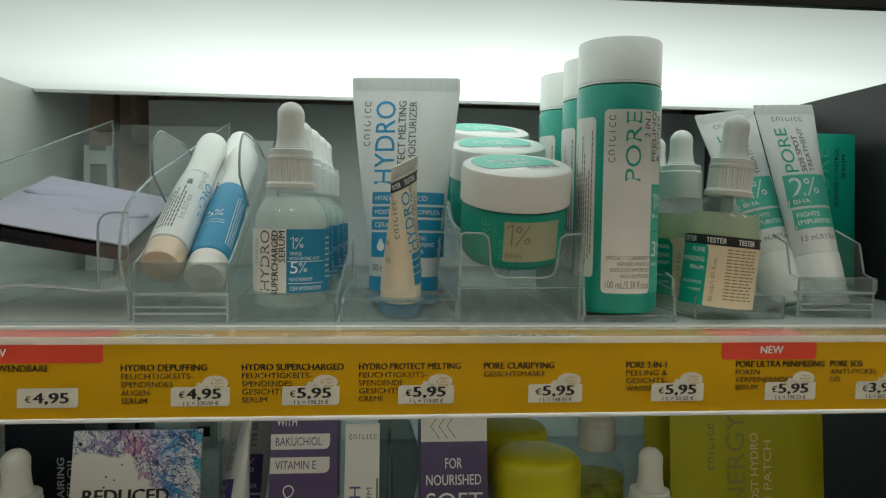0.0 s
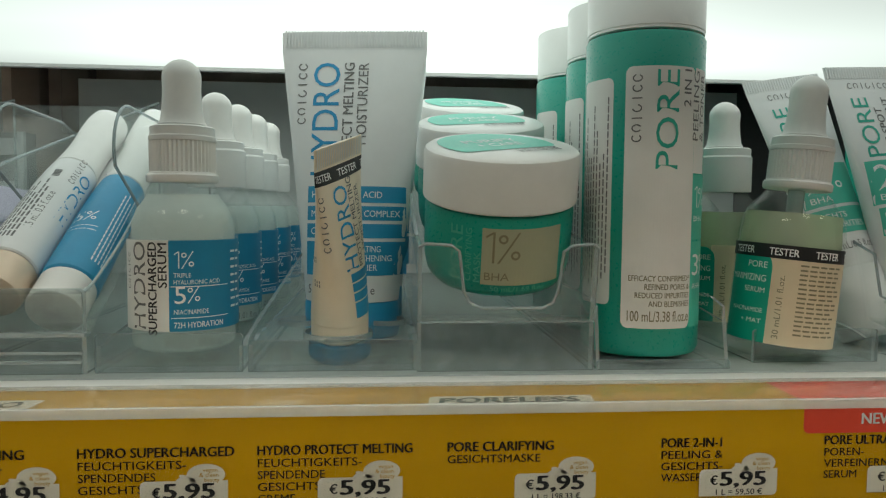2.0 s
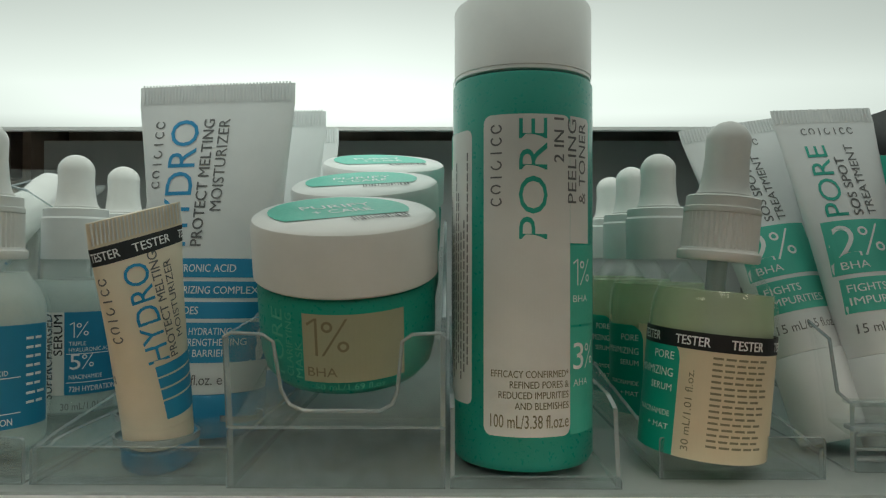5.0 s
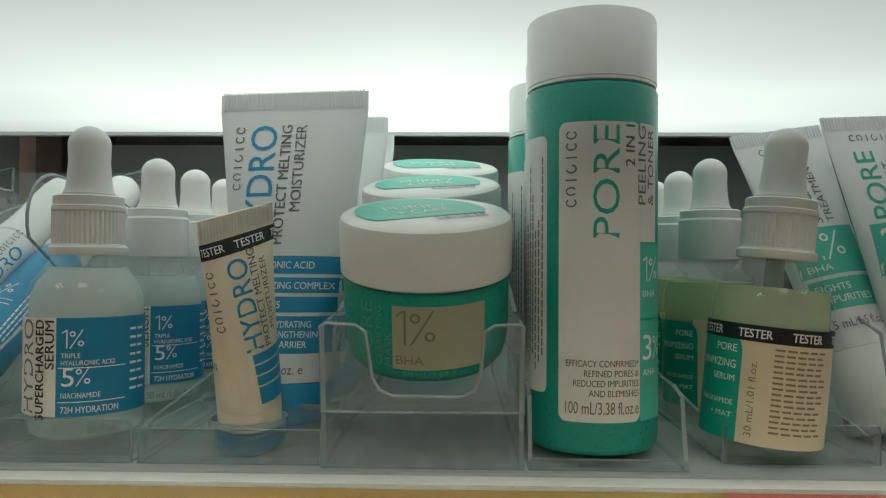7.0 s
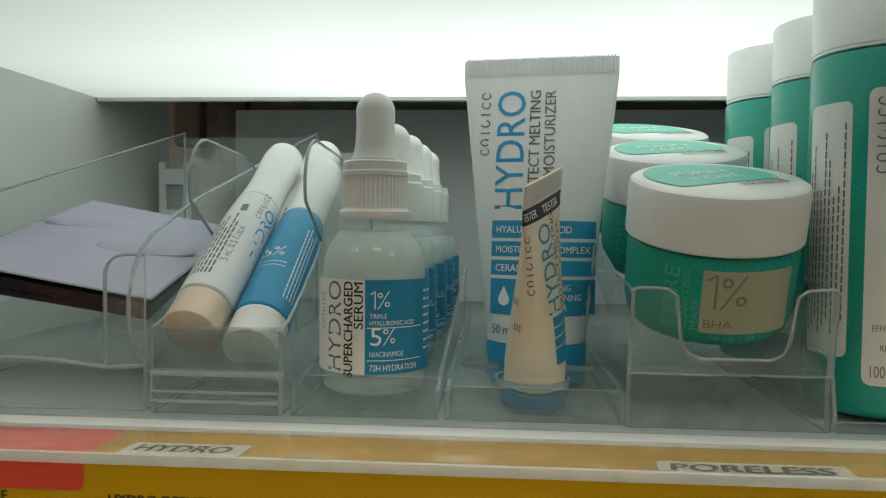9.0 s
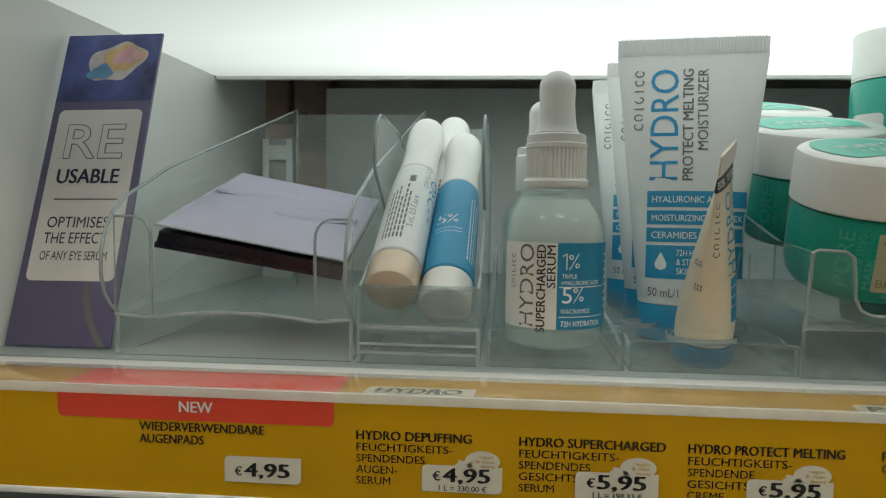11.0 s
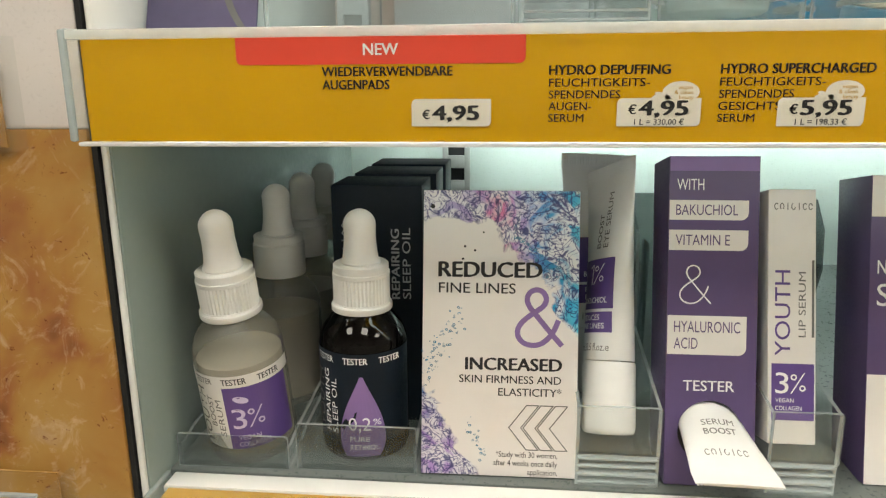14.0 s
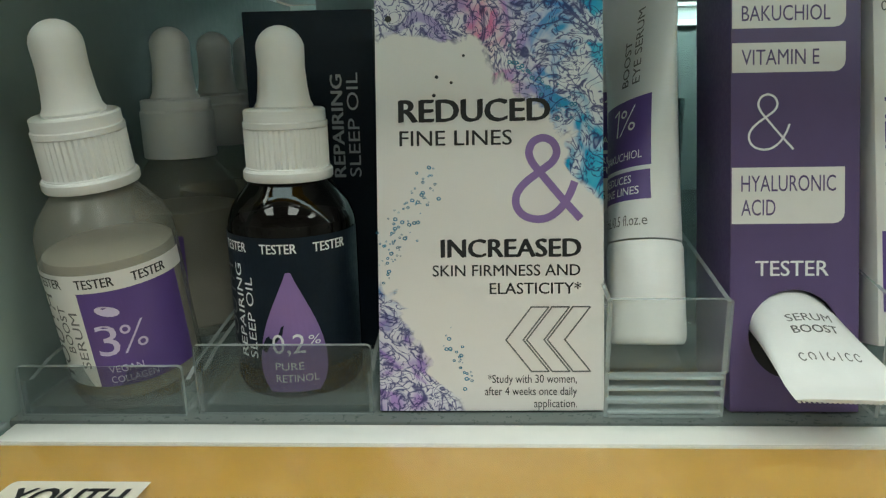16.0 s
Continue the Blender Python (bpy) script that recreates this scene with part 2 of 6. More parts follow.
def ribbed(r, z0, z1, n=60, depth=0.35):
    """A knurled ring: fine upright ribs between two plain edges."""
    bm = bmesh.new()
    rows = []
    for z, cut in ((z0, 0), (z0 + 0.5, 0), (z0 + 0.7, 1), (z1 - 0.7, 1), (z1 - 0.5, 0), (z1, 0)):
        rows.append([bm.verts.new(((r - cut * depth * (k % 2)) * math.sin(math.pi * k / n), -(r - cut * depth * (k % 2)) * math.cos(math.pi * k / n), z)) for k in range(2 * n)])
    for a, b in zip(rows, rows[1:]):
        for k in range(2 * n):
            j = (k + 1) % (2 * n)
            bm.faces.new((a[k], a[j], b[j], b[k]))
    bm.faces.new(rows[0]), bm.faces.new(rows[-1])
    return bm


def loft(sections, ends=True):
    bm = bmesh.new()
    rows = [[bm.verts.new(p) for p in s] for s in sections]
    n = len(rows[0])
    for a, b in zip(rows, rows[1:]):
        for k in range(n):
            bm.faces.new((a[k], a[(k + 1) % n], b[(k + 1) % n], b[k]))
    if ends:
        bm.faces.new(rows[0]), bm.faces.new(rows[-1])
    return bm


def box(w, d, h, at=(0, 0, 0), bevel=0.3, seg=2):
    """A box on its base centre, with rounded edges."""
    bm = bmesh.new()
    bmesh.ops.create_cube(bm, size=1.0)
    bm.transform(Matrix.Translation((at[0], at[1], at[2] + h / 2)) @ Matrix.Diagonal((w, d, h, 1)))
    if bevel:
        bmesh.ops.bevel(bm, geom=bm.edges[:], offset=bevel, segments=seg, affect="EDGES", profile=0.5)
    return bm


def join(*bms):
    out = bms[0]
    for b in bms[1:]:
        me = bpy.data.meshes.new("join")
        b.to_mesh(me)
        b.free()
        out.from_mesh(me)
        bpy.data.meshes.remove(me)
    return out


def sheet(outline, thick, turn=Matrix.Identity(4)):
    """A flat plate cut to an outline in x and z; its cut edges take the second material."""
    bm = bmesh.new()
    a = [bm.verts.new((x, -thick / 2, z)) for x, z in outline]
    b = [bm.verts.new((x, thick / 2, z)) for x, z in outline]
    n = len(a)
    bm.faces.new(a), bm.faces.new(list(reversed(b)))
    for k in range(n):
        f = bm.faces.new((a[k], b[k], b[(k + 1) % n], a[(k + 1) % n]))
        f.material_index = 1
    bm.transform(turn)
    return bm


def bead(points, r=0.5, seg=6):
    """A thin round bead along a line of points."""
    bm, rings = bmesh.new(), []
    pts = [Vector(p) for p in points]
    for n, p in enumerate(pts):
        d = (pts[min(n + 1, len(pts) - 1)] - pts[max(n - 1, 0)]).normalized()
        a = d.cross(Vector((0.31, 0.92, 0.17))).normalized()
        b = d.cross(a)
        rings.append([bm.verts.new(p + r * (a * math.cos(2 * math.pi * k / seg) + b * math.sin(2 * math.pi * k / seg))) for k in range(seg)])
    for u, v in zip(rings, rings[1:]):
        for k in range(seg):
            bm.faces.new((u[k], u[(k + 1) % seg], v[(k + 1) % seg], v[k]))
    bm.faces.new(rings[0]), bm.faces.new(rings[-1])
    return bm


def rounded(x0, x1, z0, z1, r, seg=5, corners=(1, 1, 1, 1)):
    """A rectangle's outline with rounded corners: bottom left, bottom right, top right, top left."""
    pts = []
    for (cx, cz, a), on in zip(((x0, z0, 180), (x1, z0, 270), (x1, z1, 0), (x0, z1, 90)), corners):
        if not on:
            pts.append((cx, cz))
            continue
        ox, oz = cx + (r if cx == x0 else -r), cz + (r if cz == z0 else -r)
        for k in range(seg + 1):
            t = radians(a + 90 * k / seg)
            pts.append((ox + r * math.cos(t), oz + r * math.sin(t)))
    return pts


def patch(surface, u0, u1, v0, v1, r=0.0, n=18, rows=6, corners=(1, 1, 1, 1), bm=None):
    """A printed label laid on a surface(u, v), with rounded corners."""
    bm = bm or bmesh.new()
    us = [u0 + (u1 - u0) * k / n for k in range(n + 1)]
    if r:
        us = sorted(set(us + [u0 + r * q for q in (0.08, 0.3, 0.6, 1)] + [u1 - r * q for q in (0.08, 0.3, 0.6, 1)]))
    grid = []
    for u in us:
        cut_lo = cut_hi = 0.0
        for edge, lo, hi in ((u - u0, corners[0], corners[3]), (u1 - u, corners[1], corners[2])):
            if r and edge < r:
                c = r - math.sqrt(max(0.0, r * r - (r - edge) ** 2))
                cut_lo, cut_hi = max(cut_lo, c * lo), max(cut_hi, c * hi)
        lo, hi = v0 + cut_lo, v1 - cut_hi
        grid.append([bm.verts.new(surface(u, lo + (hi - lo) * k / rows)) for k in range(rows + 1)])
    for a, b in zip(grid, grid[1:]):
        for k in range(rows):
            bm.faces.new((a[k], b[k], b[k + 1], a[k + 1]))
    return bm


def round_surface(r, proud=0.08, turn=0.0):
    """Print on a round wall of radius r; u is the length along the wall from the front."""
    return lambda u, v: ((r + proud) * math.sin(u / r + turn), -(r + proud) * math.cos(u / r + turn), v)


def flat_surface(y=0.0, proud=0.08):
    return lambda u, v: (u, y - proud, v)


def line_layer(bm):
    return bm.faces.layers.int.get("line") or bm.faces.layers.int.new("line")


GLYPHS = {}


def glyphs(text):
    """The outline mesh of a text in the built-in font: points, faces and its size."""
    if text not in GLYPHS:
        cu = bpy.data.curves.new("glyphs", "FONT")
        cu.body, cu.size, cu.resolution_u = text, 1.0, 3
        ob = new("glyphs", cu)
        me = bpy.data.meshes.new_from_object(ob)
        pts = [(v.co.x, v.co.y) for v in me.vertices]
        faces = [tuple(p.vertices) for p in me.polygons]
        bpy.data.objects.remove(ob)
        bpy.data.meshes.remove(me), bpy.data.curves.remove(cu)
        x0, x1 = min(p[0] for p in pts), max(p[0] for p in pts)
        GLYPHS[text] = ([(x - x0, y) for x, y in pts], faces, x1 - x0)
    return GLYPHS[text]


def lifted(surface, d):
    """The same surface, d millimetres further out."""
    def at(u, v):
        p, pu, pv = Vector(surface(u, v)), Vector(surface(u + 0.05, v)), Vector(surface(u, v + 0.05))
        n = (pu - p).cross(pv - p)
        n.normalize()
        return p + n * d
    return at


def write(bm, surface, text, u, v, h, w=None, up=False, bold=0.0, flip=False):
    """Adds a line of text with capitals h high (and w long, if given) that starts at u, v; up: it reads upwards."""
    pts, faces, width = glyphs(text)
    sy = h / 0.69
    sx = w / width if w else sy
    tag_of, start = line_layer(bm), len(bm.verts) + 1
    shifts = (0.0,) if bold < 0.005 else (-0.7, 0.7) if bold < 0.03 else (-1.0, 0.0, 1.0)
    for k, shift in enumerate(shifts):
        lay, d = (lifted(surface, 0.025 * k) if k else surface), shift * bold * 0.75
        made = []
        for x, y in pts:
            x, y = (x + d) * sx, (y + d * 0.35) * sy
            if up:
                x, y = -y, x
            if flip:
                x, y = -x, -y
            made.append(bm.verts.new(lay(u + x, v + y)))
        for f in faces:
            try:
                bm.faces.new([made[q] for q in f])[tag_of] = start
            except ValueError:
                pass
    return bm


def ampersand(bm, surface, u, v, h, stroke):
    """A light ampersand of one even stroke, h high."""
    k = [(0.84, 0.0), (0.6, 0.27), (0.36, 0.56), (0.25, 0.7), (0.21, 0.83), (0.26, 0.95), (0.38, 1.0), (0.5, 0.95), (0.55, 0.83), (0.5, 0.71), (0.36, 0.6), (0.17, 0.46), (0.06, 0.32), (0.05, 0.17), (0.14, 0.05), (0.3, 0.0), (0.46, 0.03), (0.6, 0.14), (0.7, 0.29), (0.77, 0.46)]
    path = []
    for n in range(len(k) - 1):
        p0, p1, p2, p3 = (Vector(k[max(0, min(len(k) - 1, n + d))]) for d in (-1, 0, 1, 2))
        for q in range(5):
            s = q / 5
            path.append(((2 * p1) + (p2 - p0) * s + (2 * p0 - 5 * p1 + 4 * p2 - p3) * s * s + (3 * p1 - p0 - 3 * p2 + p3) * s ** 3) * 0.5)
    path.append(Vector(k[-1]))
    edge = []
    for n, p in enumerate(path):
        d = (path[min(n + 1, len(path) - 1)] - path[max(n - 1, 0)]).normalized()
        side = Vector((-d.y, d.x)) * stroke / 2
        edge.append([bm.verts.new(lifted(surface, 0.03 * n / len(path))(u + (p + w).x * h, v + (p + w).y * h)) for w in (side, -side)])
    for a, b in zip(edge, edge[1:]):
        bm.faces.new((a[0], a[1], b[1], b[0]))
    return bm


def brand(bm, surface, u, v, h, w, up=False, flip=False):
    """A maker's mark as seven plain open arcs and strokes."""
    tag_of, start = line_layer(bm), len(bm.verts) + 1
    step = w / 7
    for k, (turn, sweep) in enumerate(((40, 280), (-60, 300), (200, 0), (100, 250), (200, 0), (40, 280), (20, 310))):
        cx, rx, ry, th = k * step + step * 0.42, step * 0.4, h / 2, 0.13 * h
        if not sweep:
            quads = [[(cx - th / 2, 0), (cx + th / 2, 0), (cx + th / 2, h), (cx - th / 2, h)]]
        else:
            ring = [(math.cos(radians(turn + sweep * q / 14)), math.sin(radians(turn + sweep * q / 14))) for q in range(15)]
            quads = [[(cx + rx * a, ry + ry * b), (cx + rx * c, ry + ry * d), (cx + (rx - th) * c, ry + (ry - th) * d), (cx + (rx - th) * a, ry + (ry - th) * b)] for (a, b), (c, d) in zip(ring, ring[1:])]
        for corners in quads:
            if up:
                corners = [(-y, x) for x, y in corners]
            if flip:
                corners = [(-x, -y) for x, y in corners]
            bm.faces.new([bm.verts.new(surface(u + x, v + y)) for x, y in corners])[tag_of] = start
    return bm


def lines(bm, surface, u, v, w, h, n, gap, up=False, ragged=0.3, seed=1):
    """Small print that cannot be read: plain bars."""
    rnd = random.Random(seed)
    for k in range(n):
        x0, x1 = 0.0, w * (1 - ragged * rnd.random())
        y0 = -k * gap
        pieces = max(2, int((x1 - x0) / (h * 5)))
        for q in range(pieces):
            a, b = x0 + (x1 - x0) * q / pieces, x0 + (x1 - x0) * (q + 0.8) / pieces
            corners = [(a, y0), (b, y0), (b, y0 + h), (a, y0 + h)]
            if up:
                corners = [(-y, x) for x, y in corners]
            bm.faces.new([bm.verts.new(surface(u + x, v + y)) for x, y in corners])
    return bm


def percent(bm, surface, digit, u, v, h, w=None, stroke=0.07):
    """A light numeral and a percent sign with a long stroke."""
    tag_of, start = line_layer(bm), len(bm.verts) + 1
    t = stroke * h
    quads = []
    if digit == "1":
        quads += [[(0.22 * h, 0), (0.22 * h + t, 0), (0.22 * h + t, h), (0.22 * h, h)], [(0, 0.86 * h), (0.22 * h, h), (0.22 * h, h - t), (0.02 * h, 0.86 * h - t)]]
        x = 0.38 * h
    else:
        d = 0.62 * h
        write(bm, surface, digit, u, v, h, d, False, 0.0)
        x = d + 0.08 * h
    for q in range(8):
        e, g = q / 8, (q + 1) / 8
        quads.append([(x + 0.62 * h * e, h * e), (x + 0.62 * h * e + t, h * e), (x + 0.62 * h * g + t, h * g), (x + 0.62 * h * g, h * g)])
    for cx, cy in ((x + 0.16 * h, 0.78 * h), (x + 0.56 * h, 0.26 * h)):
        ring = [(math.cos(2 * math.pi * q / 16), math.sin(2 * math.pi * q / 16)) for q in range(16)]
        for (p, q), (r, s) in zip(ring, ring[1:] + ring[:1]):
            ro, ri = 0.15 * h, 0.15 * h - t
            quads.append([(cx + ro * p, cy + ro * q), (cx + ro * r, cy + ro * s), (cx + ri * r, cy + ri * s), (cx + ri * p, cy + ri * q)])
    for corners in quads:
        bm.faces.new([bm.verts.new(surface(u + p, v + q)) for p, q in corners])[tag_of] = start
    return bm


def ink(name, bm, material, parent, label=""):
    """Print: every written line becomes a mesh of its own."""
    lay = line_layer(bm)
    groups = {}
    for f in bm.faces:
        groups.setdefault(f[lay], []).append(f)
    made = None
    for key in sorted(groups):
        index, pts, faces = {}, [], []
        for f in groups[key]:
            row = []
            for v in f.verts:
                if v not in index:
                    index[v] = len(pts)
                    pts.append(v.co * 0.001)
                row.append(index[v])
            faces.append(row)
        me = bpy.data.meshes.new(name)
        me.from_pydata(pts, [], faces)
        me.materials.append(material)
        made = new(name, me)
        made.parent = parent
        if label:
            made["label"] = label
    bm.free()
    return made


# ---- the setting ----
def slab(name, x0, x1, y0, y1, z0, z1, material, label, bevel=0.4, parent=None):
    ob = part(name, box((x1 - x0), (y1 - y0), (z1 - z0), ((x0 + x1) / 2, (y0 + y1) / 2, z0), bevel), material, parent)
    return tagged(ob, label, name.split("_")[0], kind="structure") if parent is None else ob


Z1, Z2 = 1371.0, 1220.8          # the two shelf boards' tops
XL, XR, YB = -232.0, 278.0, 346.0

slab("floor", -3000, 3000, -3000, 1000, -40, 0, FLOOR, "grey tiled shop floor in front of the display", 0)
slab("ceiling", -3000, 3000, -3000, 1000, 2800, 2840, ROOM, "pale painted shop ceiling with light panels", 0)
slab("wall_north", -3000, 3000, 420, 460, 0, 2800, ROOM, "pale painted wall behind the display", 0)
slab("wall_south", -3000, 3000, -3040, -3000, 0, 2800, ROOM, "pale painted shop wall behind the aisle", 0)
slab("wall_west", -3040, -3000, -3000, 1000, 0, 2800, ROOM, "pale painted shop side wall", 0)
slab("wall_east", 3000, 3040, -3000, 1000, 0, 2800, ROOM, "pale painted shop side wall", 0)
SHOP_GLOW = glow("shop light diffuser", (1.0, 0.93, 0.82), SHOP_LIGHT)
for n, (lx, ly) in enumerate(((-1200, -650), (300, -650), (1800, -650), (-1200, -1350), (300, -1350), (1800, -1350))):
    lamp = thing("ceiling_light", pose(lx / 1000, ly / 1000, 2.8), "white square ceiling light panel set in the ceiling", "ceiling light", "shop ceiling lights")
    part("light_frame", join(box(620, 20, 22, (0, -300, -22), 1), box(620, 20, 22, (0, 300, -22), 1), box(20, 580, 22, (-300, 0, -22), 1), box(20, 580, 22, (300, 0, -22), 1)), WHITE, lamp)
    part("diffuser", box(578, 578, 8, (0, 0, -14), 0), SHOP_GLOW, lamp)

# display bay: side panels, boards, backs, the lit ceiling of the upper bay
# Added sheet over the pale side panel; its dark colour stands for shade.
slab("side_panel_left_lower", XL + 0.1, XL + 1.1, 19, YB - 1, 1100, Z1 - 31, SIDE_SHADE, "added grey green sheet that darkens the side panel as shade in the lower bay", 0.3)
slab("side_panel_left", XL - 2.2, XL, 18, 318, 900, 1640, WALL, "pale grey lacquered side panel with a dark seam", 0.8)
slab("side_panel_right", XR, XR + 9, 8, 400, 900, 1640, DARK, "black lacquered side panel", 1.0)
slab("shelf_upper", XL, XR, 34, YB, Z1 - 22, Z1, SHELF_WHITE, "grey upper shelf board behind the price rail", 0.6)
slab("shelf_lower", XL, XR, 33, YB, Z2 - 22, Z2, SHELF_SHADED, "grey lower shelf board behind the price rail, its colour darkened as shade", 0.6)
slab("shelf_upper_underside", XL + 1.3, XR - 1, 30, YB, Z1 - 30, Z1 - 22.4, WALL_LOW, "grey underside tray of the upper shelf", 0.5)
slab("back_panel_upper", -196, XR, YB, YB + 5, Z1 - 30, 1506, WALL_LOW, "grey back panel of the upper bay", 0.5)
slab("back_panel_lower", XL, XR, YB, YB + 5, 1100, Z1 - 30.4, LOW_BACK, "grey green back panel of the lower bay", 0.5)
slab("backing", XL - 110, XR, 396, 400, 1100, 1640, BROWN, "dark brown backing behind the bay", 0)
slab("header_board", XL, XR, -10, 232, 1500, 1640, DARK, "black housing of the lit shelf ceiling", 0.5)
slab("header_rail", XL - 6, XR + 6, -14, -10.4, 1494, 1530, DARK, "black front rail over the upper bay", 0.5)
slab("bay_roof", XL - 110, XR, 232.5, 396, 1600, 1640, BROWN, "brown roof over the back of the bay", 0)
lit = slab("lit_ceiling", XL + 0.5, XR - 0.5, -10, 227, 1494, 1499.6, glow("lit white diffuser", (0.93, 1.0, 0.95), PANEL_LIGHT, 0.62), "white lit diffuser ceiling of the upper bay", 0)
slab("lit_ceiling_lip", XL + 0.5, XR - 0.5, 227.3, 231, 1492, 1499.6, WHITE, "thin white lip along the lit ceiling", 0.5)
slab("led_strip_rear", XL + 30, XR - 30, 306, 314, Z1 - 35.0, Z1 - 30.6, glow("rear strip diffuser", (0.86, 1.0, 0.94), REAR_STRIP), "thin pale light strip at the rear under the upper shelf", 0)
# Added only to hide the rear strip and send its light down and back.
slab("strip_baffle", XL + 26, XR - 26, 303, 304.6, Z1 - 36.5, Z1 - 30.6, METAL, "added grey baffle that hides the rear light strip", 0.3)
slab("led_strip_front", XL + 22, XR - 22, 9, 15, Z1 - 28.8, Z1 - 26.8, glow("front strip diffuser", (0.9, 1.0, 0.94), FRONT_STRIP), "thin white light strip under the upper price rail", 0)
slab("seam", XL - 4.2, XL - 2.5, 17, 60, 900, 1640, DARK, "dark joint between two display bays", 0)

# perforated upright behind the left end
post = thing("shelf_upright", pose(-0.213, 0.285, 1.371), "grey perforated steel shelf upright", "upright")
col = box(4, 3, 92, (-8, 0, 0), 0.3)
col = join(col, box(4, 3, 92, (8, 0, 0), 0.3), *[box(12.4, 3, 10, (0, 0, z), 0.3) for z in (0, 26, 52, 78)])
part("upright_face", col, WALL_LOW, post)
part("upright_web", box(18, 14, 92, (0, 9, 0), 0.4), METAL, post)
for bx, low in ((-240, 12), (-206, 0)):
    br = thing("shelf_bracket", pose(bx / 1000, 0.372, 1.47 + low / 1000), "dark brown bracket behind the bay", "bracket", "brackets behind the bay")
    part("bracket_plate", box(21, 16, 100, (0, 0, 0), 3), BRACKET, br)

screw = thing("panel_screw", pose(-0.2318, 0.0407, 1.4383, 0, 90, 0), "round chrome screw cap in the side panel", "screw")
part("screw_cap", lathe([(0, 1.6), (1.4, 1.4), (2.4, 0.8), (2.9, 0.0), (2.9, -0.4), (0, -0.4)], 24), CHROME, screw)


# ---- price rails ----
def rail(z_top, y_front, label, rim=2.7):
    """A clear acrylic rail with an ochre paper insert that folds over its top."""
    r = thing("price_rail", pose(0, y_front / 1000, z_top / 1000), label, "price rail", "price rails")
    x0, x1 = -229.5, XR + 2
    top, back = -0.6, 31.5 - y_front
    fold = bmesh.new()
    prof = [(0, -28.8), (0, -2.0), (0.4, -1.1), (1.2, -0.7), (back - 9, -0.2)]
    a = [fold.verts.new((x0 + 3, y, z)) for y, z in prof]
    b = [fold.verts.new((x1 - 3, y, z)) for y, z in prof]
    for k in range(len(prof) - 1):
        fold.faces.new((a[k], b[k], b[k + 1], a[k + 1]))
    part("paper_insert", fold, YELLOW, r, "ochre paper insert")
    part("white_ledge", box(x1 - x0 - 2, 9.5, 2.4, ((x0 + x1) / 2, back - 4.4, -2.0), 0.5), WHITE, r, "white plastic ledge behind the insert")
    cover = join(box(x1 - x0, 1.0, 29.4, ((x0 + x1) / 2, -1.3, -28.6), 0.35))
    see_through(part("clear_front", cover, ACRYLIC_RAIL, r, "clear acrylic front"))
    see_through(part("clear_top", box(x1 - x0, back - 9, 0.6, ((x0 + x1) / 2, (back - 9) / 2 - 0.5, 0.5), 0.2), ACRYLIC_TOP, r))
    see_through(part("clear_end", box(1.2, back + 1, 29.6, (x0 - 0.8, back / 2 - 1.4, -28.6), 0.4), ACRYLIC, r))
    see_through(part("end_rim", join(box(1.9, 1.9, 30.0, (x0 - 1.0, -1.6, -28.8), 0.6), box(1.9, back, 1.9, (x0 - 1.0, back / 2 - 0.6, -0.4), 0.6)), ACRYLIC_EDGE, r))
    see_through(part("top_bead", box(x1 - x0, 1.6, rim, ((x0 + x1) / 2, -1.5, 1.1 - rim), 0.5), RAIL_BEAD if rim > 2 else ACRYLIC_RAIL, r))
    part("bottom_bead", box(x1 - x0, 3.0, 1.2, ((x0 + x1) / 2, -0.5, -30.1), 0.5), ACRYLIC_BEAD, r, "bright clear bottom edge")
    return r


ACRYLIC_BEAD = solid("frosted clear bead", (0.85, 0.86, 0.86), 0.2, 0.03, 60, 0.03, trans=0.4)
upper_rail = rail(1370.6, 2.0, "clear price rail with ochre paper strip on the upper shelf")
lower_rail = rail(1220.4, -4.0, "clear price rail with ochre paper strip on the lower shelf", 1.2)

face = flat_surface(0.0, 0.12)
over = flat_surface(0.0, 0.26)


